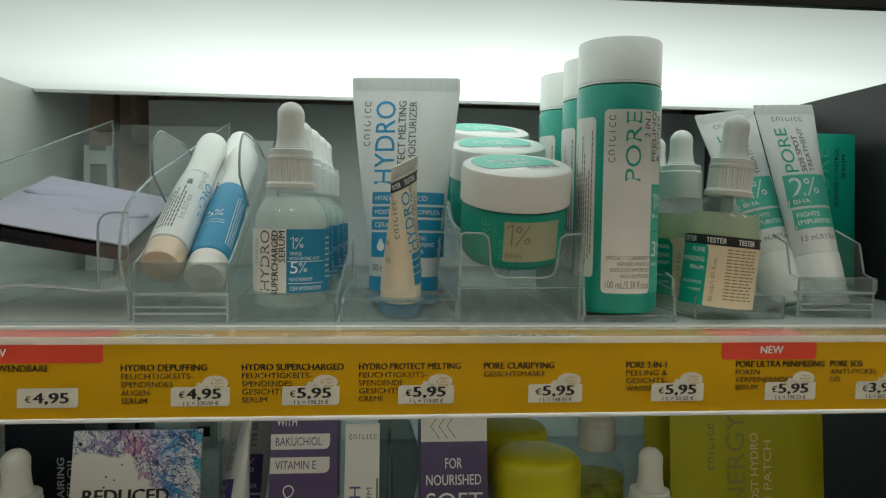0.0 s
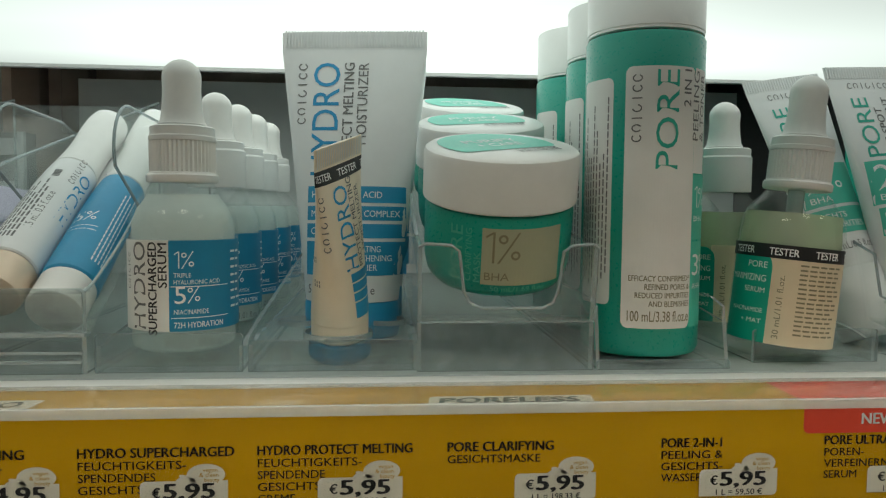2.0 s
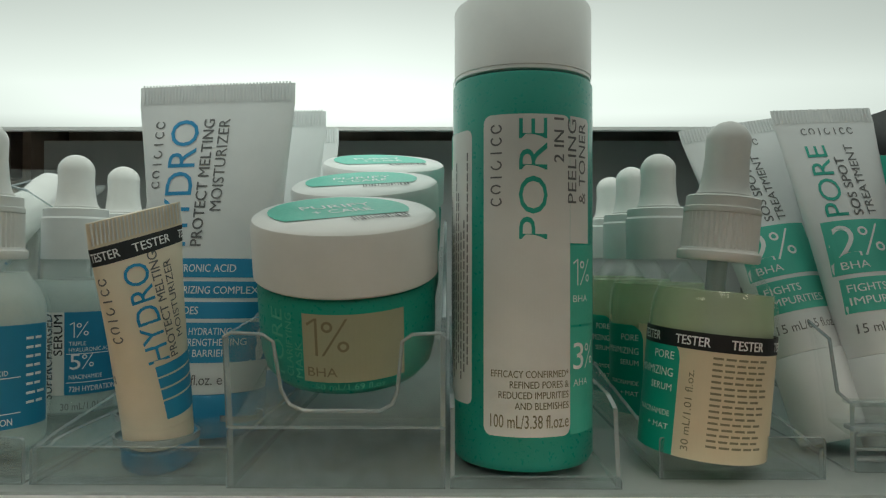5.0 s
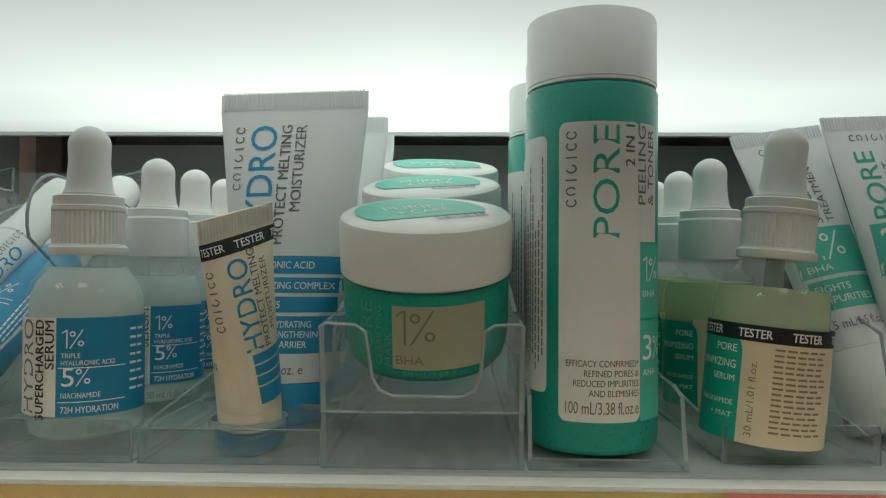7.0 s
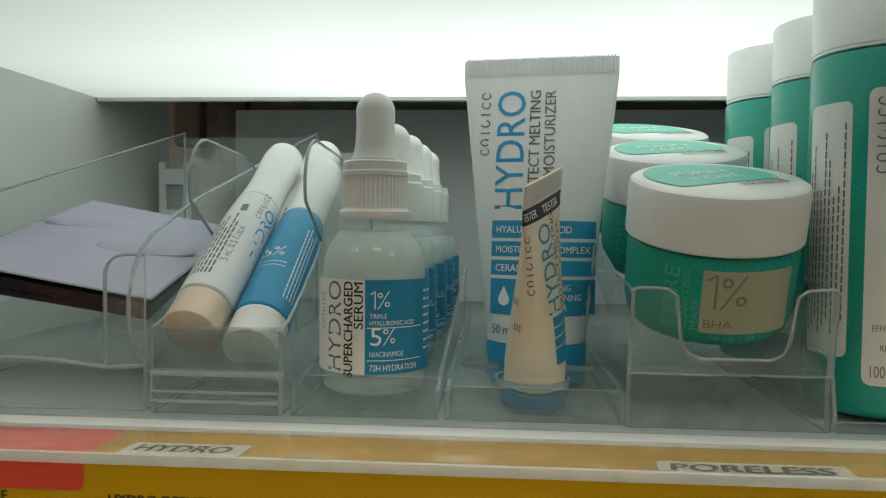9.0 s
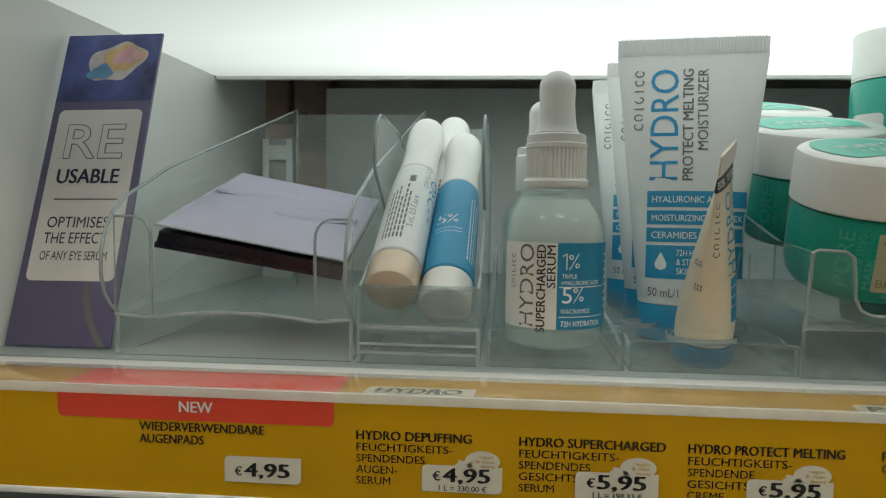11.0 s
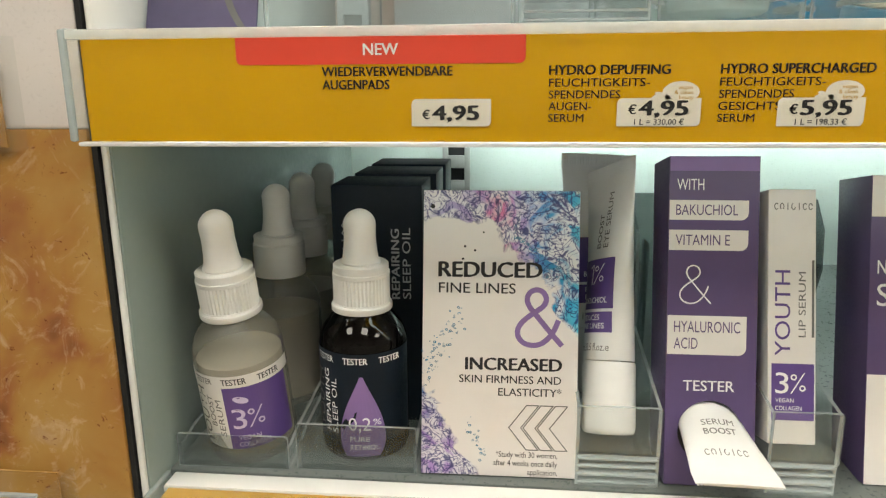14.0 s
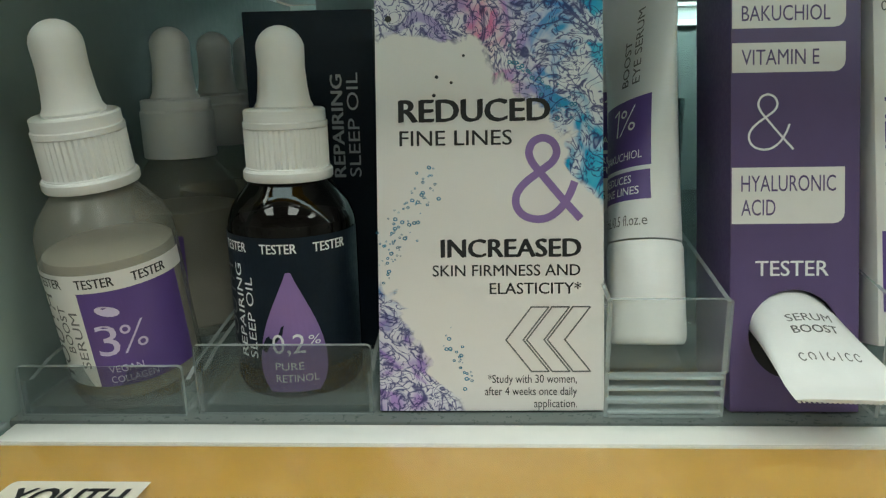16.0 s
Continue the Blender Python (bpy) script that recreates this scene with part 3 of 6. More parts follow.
def strip_entry(parent, x, title, rows, price, per, tag_x, title_w=None, badge=True, ink_mat=None):
    """One product's text on the price strip, its price tag and its little badge; x in mm, heights from the rail's top."""
    b = bmesh.new()
    two = isinstance(title, tuple)
    write(b, face, title[0] if two else title, x, -11.6, 2.4, title_w, bold=0.045)
    if two:
        write(b, face, title[1], x, -15.0, 2.4, 18.0, bold=0.045)
    for k, row in enumerate(rows):
        write(b, face, row, x, -14.6 - 3.0 * k, 2.05, len(row) * 1.82 if len(row) > 3 else None, bold=0.014)
    ink("strip_lettering", b, ink_mat or DARK_INK, parent)
    if price is None:
        return
    tag = part("price_tag", patch(over, tag_x, tag_x + 21.0, -24.7, -17.6, 1.3, 10, 2, (0, 1, 0, 1)), TAG, parent, "cream price tag", flat=True)
    top = flat_surface(0.0, 0.4)
    t = bmesh.new()
    write(t, top, price, tag_x + 5.7, -21.9 if per else -23.0, 3.7, 12.0, bold=0.045)
    euro = write(t, top, "€", tag_x + 2.9, -21.6 if per else -22.8, 2.3, None, bold=0.03)
    if per:
        write(euro, top, per, tag_x + 4.5, -24.3, 1.45, 12.5, bold=0.02)
    ink("price_lettering", t, BLACK, tag)
    if badge:
        cx, cz = tag_x + 15.8, -16.1
        low, high = flat_surface(0.0, 0.34), flat_surface(0.0, 0.42)
        g = bmesh.new()
        g.faces.new([g.verts.new(low(cx + 4.6 * math.cos(2 * math.pi * k / 28), cz + 2.7 * math.sin(2 * math.pi * k / 28))) for k in range(28)])
        for sgn, ox in ((1, -5.3), (-1, -4.4)):
            g.faces.new([g.verts.new(flat_surface(0.0, 0.36 + 0.02 * sgn)(cx + ox + 2.1 * math.cos(a), cz - 0.9 + 0.7 * math.sin(a) + 0.7 * sgn * math.cos(a))) for a in [2 * math.pi * k / 12 for k in range(12)]])
        badge_ob = ink("badge", g, TAG, parent, "small cream leaf badge")
        g = bmesh.new()
        write(g, high, "vegan", cx - 0.8, cz + 0.75, 0.95, 3.6)
        write(g, high, "& clean", cx - 1.6, cz - 0.5, 0.95, 4.6)
        write(g, high, "beauty", cx - 0.4, cz - 1.75, 0.95, 3.6)
        ink("badge_lettering", g, YELLOW, badge_ob)


DARK_INK = solid("dark brown print", (0.012, 0.006, 0.002), 0.5, 0.1, 80, 0.03)
strip_entry(upper_rail, -159.8, ("WIEDERVERWENDBARE", "AUGENPADS"), (), "4,95", None, -136.0, 34.7, badge=False)
strip_entry(upper_rail, -100.1, "HYDRO DEPUFFING", ("FEUCHTIGKEITS-", "SPENDENDES", "AUGEN-", "SERUM"), "4,95", "1 L = 330,00 €", -82.6, 30.4)
strip_entry(upper_rail, -57.3, "HYDRO SUPERCHARGED", ("FEUCHTIGKEITS-", "SPENDENDES", "GESICHTS-", "SERUM"), "5,95", "1 L = 198,33 €", -42.8, 37.0)
strip_entry(upper_rail, -14.6, "HYDRO PROTECT MELTING", ("FEUCHTIGKEITS-", "SPENDENDE", "GESICHTS-", "CREME"), "5,95", "1 L = 119,00 €", 0.0, 38.0)
strip_entry(upper_rail, 32.3, "PORE CLARIFYING", ("GESICHTSMASKE",), "5,95", "1 L = 198,33 €", 49.4, 27.0)
strip_entry(upper_rail, 87.6, "PORE 2-IN-1", ("PEELING &", "GESICHTS-", "WASSER"), "5,95", "1 L = 59,50 €", 97.8, 16.0)
strip_entry(upper_rail, 131.6, "PORE ULTRA MINIMIZING", ("POREN-", "VERFEINERNDES", "SERUM"), "5,95", "1 L = 198,33 €", 143.7, 36.5)
strip_entry(upper_rail, 170.6, "PORE SOS", ("ANTI-PICKEL", "GEL"), "3,95", "1 L = 263,33 €", 181.5, 13.5)
for x0, x1, tx in ((-183.0, -106.2, -148.5), (125.6, 164.5, 141.5)):
    flash = part("new_flash", patch(face, x0, x1, -8.6, -0.8, 1.5, 14, 2, (1, 1, 0, 0)), RED, upper_rail, "coral red flash", flat=True)
    part("new_flash_fold", patch(lambda u, v: (u, v, -0.12 + v * 0.02), x0, x1, 0.9, 19, 0, 4, 2), RED, flash, flat=True)
    ink("flash_lettering", write(bmesh.new(), over, "NEW", tx, -6.2, 2.9, 9.2, bold=0.035), INK_WHITE, flash)
# shelf names that lie on the rails' tops
for r, x, w, word, yy, tw, deep, lift in ((upper_rail, -99.3, 29.5, "HYDRO", 1.0, 23.0, 9.0, 0.1), (upper_rail, 27.2, 43.0, "PORELESS", -0.4, 36.0, 9.0, 0.1), (lower_rail, -213.3, 29.0, "YOUTH", -2.4, 23.0, 12.2, 1.25)):
    s = thing("shelf_tag", pose(x / 1000, r.location.y + yy / 1000, r.location.z + lift / 1000), "cream shelf name tag lying on the price rail", "shelf tag", "shelf name tags")
    part("tag_card", patch(lambda u, v: (u + v * 0.1, v, 0.0), 0, w, 0, deep, 1.6, 10, 2, (0, 1, 0, 1)), TAG, s, flat=True)
    ink("tag_lettering", write(bmesh.new(), lambda u, v: (u + v * 0.16, v, 0.15), word, 2.8, deep * 0.25, deep * 0.52, tw, bold=0.045), BLACK, s)
CREAM_INK = solid("cream print", (0.8, 0.6, 0.35), 0.5, 0.05, 80, 0.03)
strip_entry(lower_rail, -223.0, "YOUTH BOOST", ("AUFPOLSTERNDES", "GESICHTSSERUM"), "6,95", None, -205.0, 22.5, ink_mat=CREAM_INK)
strip_entry(lower_rail, -177.5, "YOUTH REPAIRING", ("STRAFFENDES", "GESICHTSÖL"), "6,95", None, -158.0, 29.5, ink_mat=CREAM_INK)
strip_entry(lower_rail, -72.5, "YOUTH BOOST", ("AUGENSERUM",), "4,95", None, -55.0, 22.5, ink_mat=CREAM_INK)


# ---- clear trays ----
def tray(name, x0, x1, y0, y1, z, side_front, side_back, front_h, label, incline=0.0, front_pts=None, floor=True, deck=None, rake=0.0, pane=None):
    """A clear acrylic pusher tray: floor, two side walls, a front plate. Millimetres; z is what it stands on."""
    t = thing(name, pose(0, 0, z / 1000), label, "tray", "clear acrylic trays")
    w = x1 - x0
    pair = [ACRYLIC, ACRYLIC_EDGE]
    front = front_pts or rounded(x0, x1, 0.3, front_h, 1.2, 4, (0, 0, 1, 1))
    see_through(part("front_plate", sheet(front, 1.2, Matrix.Translation((0, y0, 0)) @ pose(0, 0, 0, -rake)), [pane or ACRYLIC_FRONT, ACRYLIC_EDGE], t, flat=True))
    for x in (x0 + 0.6, x1 - 0.6):
        side = [(y0 + 0.8, 0.3), (y1, 0.3), (y1, side_back), (y0 + 12, side_front), (y0 + 4, side_front - 2), (y0 + 0.8, min(front_h, side_front) - 1)]
        see_through(part("side_wall", sheet([(a, b) for a, b in side], 1.1, Matrix.Translation((x, 0, 0)) @ pose(0, 0, 0, 0, 0, 90)), pair, t, flat=True))
    if floor:
        fl = box(w - 2.6, y1 - y0 - 2, 1.0, (0, (y1 - y0) / 2, 0), 0.2)
        fl.transform(Matrix.Translation(((x0 + x1) / 2, y0 + 1, 1.5)) @ pose(0, 0, 0, incline))
        see_through(part("floor_plate", fl, ACRYLIC_HAZE, t))
    return t


tray("serum_tray", -67.0, -25.2, 38.5, 250, Z1, 9, 30, 11.8, "clear acrylic tray holding the blue-label dropper bottles")
tube_tray = tray("tube_tray", -23.5, 26.2, 38.5, 240, Z1, 9, 9, 9.6, "clear acrylic tube stand with round holes")
see_through(part("deck", box(47, 190, 1.2, (1.4, 135, 8.0), 0.2), ACRYLIC_HAZE, tube_tray))
for hx, hy, hr in ((-14, 78, 6), (17, 78, 6), (1.6, 54, 10.4)):
    rim = lathe([(hr, 7.9), (hr + 0.7, 7.9), (hr + 0.7, 9.6), (hr, 9.6), (hr, 7.9)], 28)
    rim.transform(Matrix.Translation((hx, hy, 0)))
    see_through(part("hole_rim", rim, ACRYLIC_EDGE, tube_tray))

# jar tray: raked floor, front with a deep rounded notch and two upright horns
JX0, JX1 = 26.0, 79.4
notch = [(JX1, 37.6), (JX1 - 1.5, 38.8), (JX1 - 8, 38.4), (JX1 - 10.4, 36.6), (JX1 - 11.6, 24.5), (JX1 - 13, 21.0), (JX1 - 16, 19.4),
         (JX0 + 19, 19.4), (JX0 + 15.5, 21.0), (JX0 + 13.6, 24.5), (JX0 + 12, 36.6), (JX0 + 9.5, 38.4), (JX0 + 2, 38.8), (JX0, 37.6)]
jar_tray = thing("jar_tray", pose(0, 0, Z1 / 1000), "clear acrylic raked tray with a notched front holding green jars", "tray", "clear acrylic trays")
pair = [ACRYLIC, ACRYLIC_EDGE]
upper_part = [(JX0, 15.2), (JX1, 15.2)] + notch
see_through(part("front_plate", sheet(upper_part, 1.3, Matrix.Translation((0, 36.0, 0)) @ Matrix.Translation((0, 0, 15)) @ pose(0, 0, 0, 8) @ Matrix.Translation((0, 0, -15))), pair, jar_tray, flat=True))
notch_rim = bead([(x, 0, z) for x, z in notch], 0.5)
notch_rim.transform(Matrix.Translation((0, 36.0, 15)) @ pose(0, 0, 0, 8) @ Matrix.Translation((0, 0, -15)))
see_through(part("rolled_rim", notch_rim, ACRYLIC_EDGE, jar_tray))
see_through(part("plinth", sheet(rounded(JX0, JX1, 0.3, 14.8, 0.8, 3, (0, 0, 1, 1)), 1.3, Matrix.Translation((0, 36.5, 0))), [ACRYLIC_FRONT, ACRYLIC_EDGE], jar_tray, flat=True))
see_through(part("plinth_top", box(JX1 - JX0 - 1, 7, 1.0, ((JX0 + JX1) / 2, 40.5, 14.4), 0.2), ACRYLIC_HAZE, jar_tray))
for x in (JX0 + 0.6, JX1 - 0.6):
    side = [(37.5, 0.3), (205, 0.3), (205, 74), (60, 40), (33, 38), (37, 15)]
    see_through(part("side_wall", sheet(side, 1.2, Matrix.Translation((x, 0, 0)) @ pose(0, 0, 0, 0, 0, 90)), pair, jar_tray, flat=True))
fl = box(JX1 - JX0 - 3, 168, 1.0, (0, 84, 0), 0.2)
fl.transform(Matrix.Translation(((JX0 + JX1) / 2, 39, 16.6)) @ pose(0, 0, 0, 15))
see_through(part("floor_plate", fl, ACRYLIC_HAZE, jar_tray))

tray("toner_tray", 80.6, 122.4, 36.5, 250, Z1, 21, 24, 3.2, "clear acrylic tray holding the tall green bottles")
tray("serum_tray", 134.0, 176.0, 44.5, 250, Z1, 9, 30, 11.0, "clear acrylic tray holding the green-label dropper bottles")


def deep_tray(x0, x1, y0, z, front_h, ear, label, depth=150.0, rake=24.0):
    """A pusher tray for pens or tubes: raked floor, boxy front, and side walls with tall rounded ears."""
    t = thing("pusher_tray", pose(0, 0, z / 1000), label, "tray", "clear acrylic trays")
    see_through(part("front_plate", sheet(rounded(x0, x1, 12.6, front_h, 1.6, 4, (0, 0, 1, 1)), 2.2, Matrix.Translation((0, y0, 0))), [ACRYLIC_FRONT, ACRYLIC_EDGE], t, flat=True))
    see_through(part("front_lip", box(x1 - x0 - 2, 7.0, 1.0, ((x0 + x1) / 2, y0 + 3.6, front_h - 1.6), 0.4), ACRYLIC_HAZE, t))
    see_through(part("plinth", sheet(rounded(x0 + 1, x1 - 1, 0.3, 10.8, 0.8, 3, (0, 0, 1, 1)), 1.2, Matrix.Translation((0, y0 + 0.5, 0))), [ACRYLIC_FRONT, ACRYLIC_EDGE], t, flat=True))
    see_through(part("front_ledge", box(x1 - x0, 5, 1.4, ((x0 + x1) / 2, y0 + 2.0, 11.0), 0.5), ACRYLIC_EDGE, t))
    for z, d in ((3.4, 2.6), (6.0, 1.4)):
        see_through(part("plinth_rib", box(x1 - x0 - 1.6, d, 0.9, ((x0 + x1) / 2, y0 + 0.4, z), 0.3), ACRYLIC_EDGE, t))
    c = math.cos(radians(rake))
    for x in (x0 + 0.5, x1 - 0.5):
        lobe = [(y0 + 40 + 14 * math.cos(radians(a)), ear - 15 + 15 * math.sin(radians(a))) for a in range(90, 216, 14)] if ear > 60 else []
        tail = [(y0 + 48, ear - 33.5), (y0 + 43, ear - 38), (y0 + 25, front_h + 9)] if lobe else [(y0 + 30, ear), (y0 + 12, ear - 6)]
        side = [(y0 + 0.8, 0.3), (y0 + depth, 0.3), (y0 + depth, ear - 10), (y0 + 94, ear - 7), (y0 + 77, ear - 2)] + lobe + tail + [(y0 + 8, front_h + 1), (y0 + 0.8, front_h - 1)]
        see_through(part("side_wall", sheet(side, 1.1, Matrix.Translation((x, 0, 0)) @ pose(0, 0, 0, 0, 0, 90)), pair, t, flat=True))
        see_through(part("rolled_rim", bead([(x, a, b) for a, b in side[4:]], 0.5), ACRYLIC_EDGE, t))
    fl = box(x1 - x0 - 2.4, depth / c * 0.9, 1.0, (0, depth / c * 0.45, 0), 0.2)
    fl.transform(Matrix.Translation(((x0 + x1) / 2, y0 + 3, 9.0)) @ pose(0, 0, 0, rake))
    see_through(part("floor_plate", fl, ACRYLIC_HAZE, t))
    return t


deep_tray(-107.6, -69.2, 37.0, Z1, 25.0, 82, "clear acrylic pusher tray holding eye serum pens", rake=30)
deep_tray(186.0, 224.0, 50.0, Z1, 19.0, 40, "clear acrylic pusher tray holding slim tubes", rake=8)

# wide tray of the eye pads
pad_tray = thing("wide_tray", pose(0, 0, Z1 / 1000), "wide clear acrylic tray with rounded corner tabs", "tray", "clear acrylic trays")
PX0, PX1, PY = -187.0, -109.4, 38.5
arc = [(PX0 + 12 + (PX1 - PX0 - 24) * k / 12, 12.6 + 2.2 * math.sin(math.pi * k / 12)) for k in range(13)]
front = [(PX0, 0.3), (PX1, 0.3), (PX1, 13.4)] + list(reversed(arc)) + [(PX0, 13.4)]
see_through(part("front_plate", sheet(front, 1.3, Matrix.Translation((0, PY, 0))), pair, pad_tray, flat=True))
see_through(part("corner_tab", sheet(rounded(PX0, PX0 + 12.5, 13.4, 45, 6.0, 6, (0, 0, 1, 0)), 1.2, Matrix.Translation((0, PY, 0))), pair, pad_tray, flat=True))
see_through(part("corner_tab", sheet(rounded(PX1 - 11.5, PX1, 13.4, 45, 6.0, 6, (0, 0, 0, 1)), 1.2, Matrix.Translation((0, PY, 0))), pair, pad_tray, flat=True))
for x in (PX0 + 0.4, PX1 - 0.4):
    side = [(PY + 0.8, 0.3), (240, 0.3), (240, 105), (76, 62.5), (54, 54.6), (45, 51.5), (37.5, 46.8), (33, 41.5), (30.2, 34.5), (29.8, 27), (31.6, 21), (34.8, 17.2), (PY + 0.8, 14)]
    see_through(part("side_wall", sheet(side, 1.2, Matrix.Translation((x, 0, 0)) @ pose(0, 0, 0, 0, 0, 90)), pair, pad_tray, flat=True))
    see_through(part("rolled_rim", bead([(x, a, b) for a, b in side[2:]], 0.6), ACRYLIC_EDGE, pad_tray))
see_through(part("rolled_rim", bead([(x, PY, z) for x, z in [(PX0, 13.4)] + arc + [(PX1, 13.4)]], 0.65), ACRYLIC_EDGE, pad_tray))
for x, k in ((PX0, 1), (PX1, -1)):
    curl = [(x + k * 12, PY, 13.6), (x + k * 12, PY, 38)] + [(x + k * (6 + 6 * math.cos(radians(q))), PY, 39 + 6 * math.sin(radians(q))) for q in (15, 35, 55, 75, 90)] + [(x, PY, 45)]
    see_through(part("rolled_rim", bead(curl, 0.45), ACRYLIC_EDGE, pad_tray))
fl = box(PX1 - PX0 - 2.6, 170, 1.0, (0, 85, 0), 0.2)
fl.transform(Matrix.Translation(((PX0 + PX1) / 2, PY + 2, 13)) @ pose(0, 0, 0, 14))
see_through(part("floor_plate", fl, ACRYLIC_HAZE, pad_tray))
see_through(part("back_plate", box(PX1 - PX0 - 3, 1.2, 60, ((PX0 + PX1) / 2, 236, 42), 0.2), ACRYLIC_HAZE, pad_tray))


# ---- dropper bottles ----
def bulb_profile(h=20.5, r=5.9):
    pts = [(7.0, 0), (7.2, 0.6), (6.5, 1.8), (r + 0.1, 5), (r - 0.25, h * 0.5)]
    pts += [(r - 0.1, h - r)]
    for k in range(1, 8):
        a = math.pi / 2 * k / 7
        pts.append((r * math.cos(a) if k < 7 else 0, h - r + r * math.sin(a)))
    return [(6.0, -0.5)] + pts


def dropper(m, label, glass, liquid, level, group, R=16.3, body=45.0, plain=False, cap_r=9.8, bulb_h=20.5, foot=2.5, cap_z=53.0, pipette=False):
    b = thing("dropper_bottle", m, label, "dropper bottle", group)
    prof = [(0, 1.5), (R - 4, 0.4), (R - foot, 0.0), (R - 0.8, 0.8), (R, 3.0), (R, body - 7), (R - 0.4, body - 3), (R - 1.8, body + 0.8), (R - 4.4, body + 4.2), (10.0, body + 6.6), (8.8, body + 8.4), (8.6, cap_z + 1)]
    body_ob = part("glass_body", lathe(prof, 48), glass, b)
    see_through(body_ob)
    q = R - 1.1
    inner = [(0, 2.6), (q - 2, 2.6), (q - 0.4, 3.6), (q, 5)] + [(r - 1.1, z - 0.6) for r, z in prof[5:] if z - 0.6 < level]
    inner += [(inner[-1][0] - 0.2, level), (0, level)]
    see_through(part("serum", lathe(inner, 40), liquid, b))
    if plain:
        cap = lathe([(0, cap_z), (cap_r + 0.4, cap_z), (cap_r + 0.5, cap_z + 0.5), (cap_r + 0.5, cap_z + 13.5), (cap_r, cap_z + 14.2), (cap_r, cap_z + 16.8), (cap_r - 0.5, cap_z + 17.2), (0, cap_z + 17.2)], 40)
        part("screw_cap", cap, WHITE, b)
    else:
        cap = part("screw_cap", ribbed(cap_r, cap_z + 2.5, cap_z + 13.2, 46, 0.4), WHITE, b)
        part("cap_flange", lathe([(0, cap_z), (cap_r + 0.5, cap_z), (cap_r + 0.8, cap_z + 0.5), (cap_r + 0.8, cap_z + 2.2), (cap_r + 0.4, cap_z + 2.7), (0, cap_z + 2.7)], 40), WHITE, cap)
        part("cap_collar", lathe([(0, cap_z + 13), (cap_r + 0.1, cap_z + 13), (cap_r + 0.1, cap_z + 14), (cap_r - 0.3, cap_z + 14.3), (cap_r - 0.3, cap_z + 16.8), (cap_r - 0.8, cap_z + 17.2), (0, cap_z + 17.2)], 40), WHITE, cap)
    top = lathe(bulb_profile(bulb_h), 36)
    top.transform(Matrix.Translation((0, 0, cap_z + 17.2)))
    part("rubber_bulb", top, BULB, b)
    if not pipette:
        return b
    pip = lathe([(0, 12), (1.6, 14), (2.6, 20), (2.6, cap_z + 1), (0, cap_z + 1)], 16)
    see_through(part("pipette", pip, ACRYLIC_EDGE, b))
    return b


def hydro_label(b, R=16.3):
    s, s2 = round_surface(R, 0.10), round_surface(R, 0.2)
    lab = part("label", patch(s, -20, 0.05, 9.4, 36.0, 0.6, 22, 2, (1, 0, 0, 1)), PAPER, b, "white paper label", flat=True)
    part("blue_field", patch(s, 0, 27, 9.4, 36.0, 0.6, 26, 2, (0, 1, 1, 0)), BLUE, lab, "blue label field", flat=True)
    t = bmesh.new()
    write(t, s2, "HYDRO", -7.2, 10.0, 4.9, 25.5, True, 0.0)
    brand(t, s2, -14.0, 21.5, 1.9, 11.0, True)
    ink("label_lettering", t, GREY_INK, lab)
    t = bmesh.new()
    write(t, s2, "SUPERCHARGED", -3.5, 8.4, 2.7, 27.0, True, 0.03)
    write(t, s2, "SERUM", -0.5, 22.2, 2.6, 13.0, True, 0.02)
    ink("label_lettering", t, BLACK, lab)
    t = bmesh.new()
    for num, z in (("1", 27.8), ("5", 17.6)):
        percent(t, s2, num, 1.6, z, 5.0)
    write(t, s2, "TRIPLE", 1.4, 25.2, 1.3, 4.8, False, 0.0)
    write(t, s2, "HYALURONIC ACID", 1.4, 23.2, 1.3, 13.5, False, 0.0)
    write(t, s2, "NIACINAMIDE", 1.4, 14.4, 1.4, 9.8, False, 0.0)
    write(t, s2, "72H HYDRATION", 1.4, 10.4, 1.7, 14.5, False, 0.02)
    for z in (22.4, 13.2):
        patch(s2, 0.6, 18, z, z + 0.25, 0, 14, 1, bm=t)
    lines(t, s2, 19.5, 32.0, 7, 0.7, 8, 2.4, seed=5)
    ink("label_lettering", t, INK_WHITE, lab)
    t = write(bmesh.new(), s2, "30 mL/1.01 fl.oz.", -1.0, 4.6, 2.2, 17.0)
    ink("volume_lettering", t, GREY_INK, lab)


front_serum = dropper(pose(-0.0460, 0.0545, 1.3739), "clear glass dropper bottle with a blue and white hydro serum label", GLASS, SERUM, 49.5, "hydro dropper bottles")
hydro_label(front_serum)
back_serum = dropper(pose(-0.0475, 0.1055, 1.3737, 0, 0, 16), "clear glass dropper bottle with blue label and smooth white cap", GLASS, SERUM, 46, "hydro dropper bottles", plain=True, bulb_h=18.5, cap_r=10.2)
hydro_label(back_serum)
for k in (1, 2, 3):
    copy_thing(back_serum, pose(-0.0468 + 0.0010 * k, 0.1040 + 0.0335 * k, 1.3737, 0, 0, 10 + 9 * k))


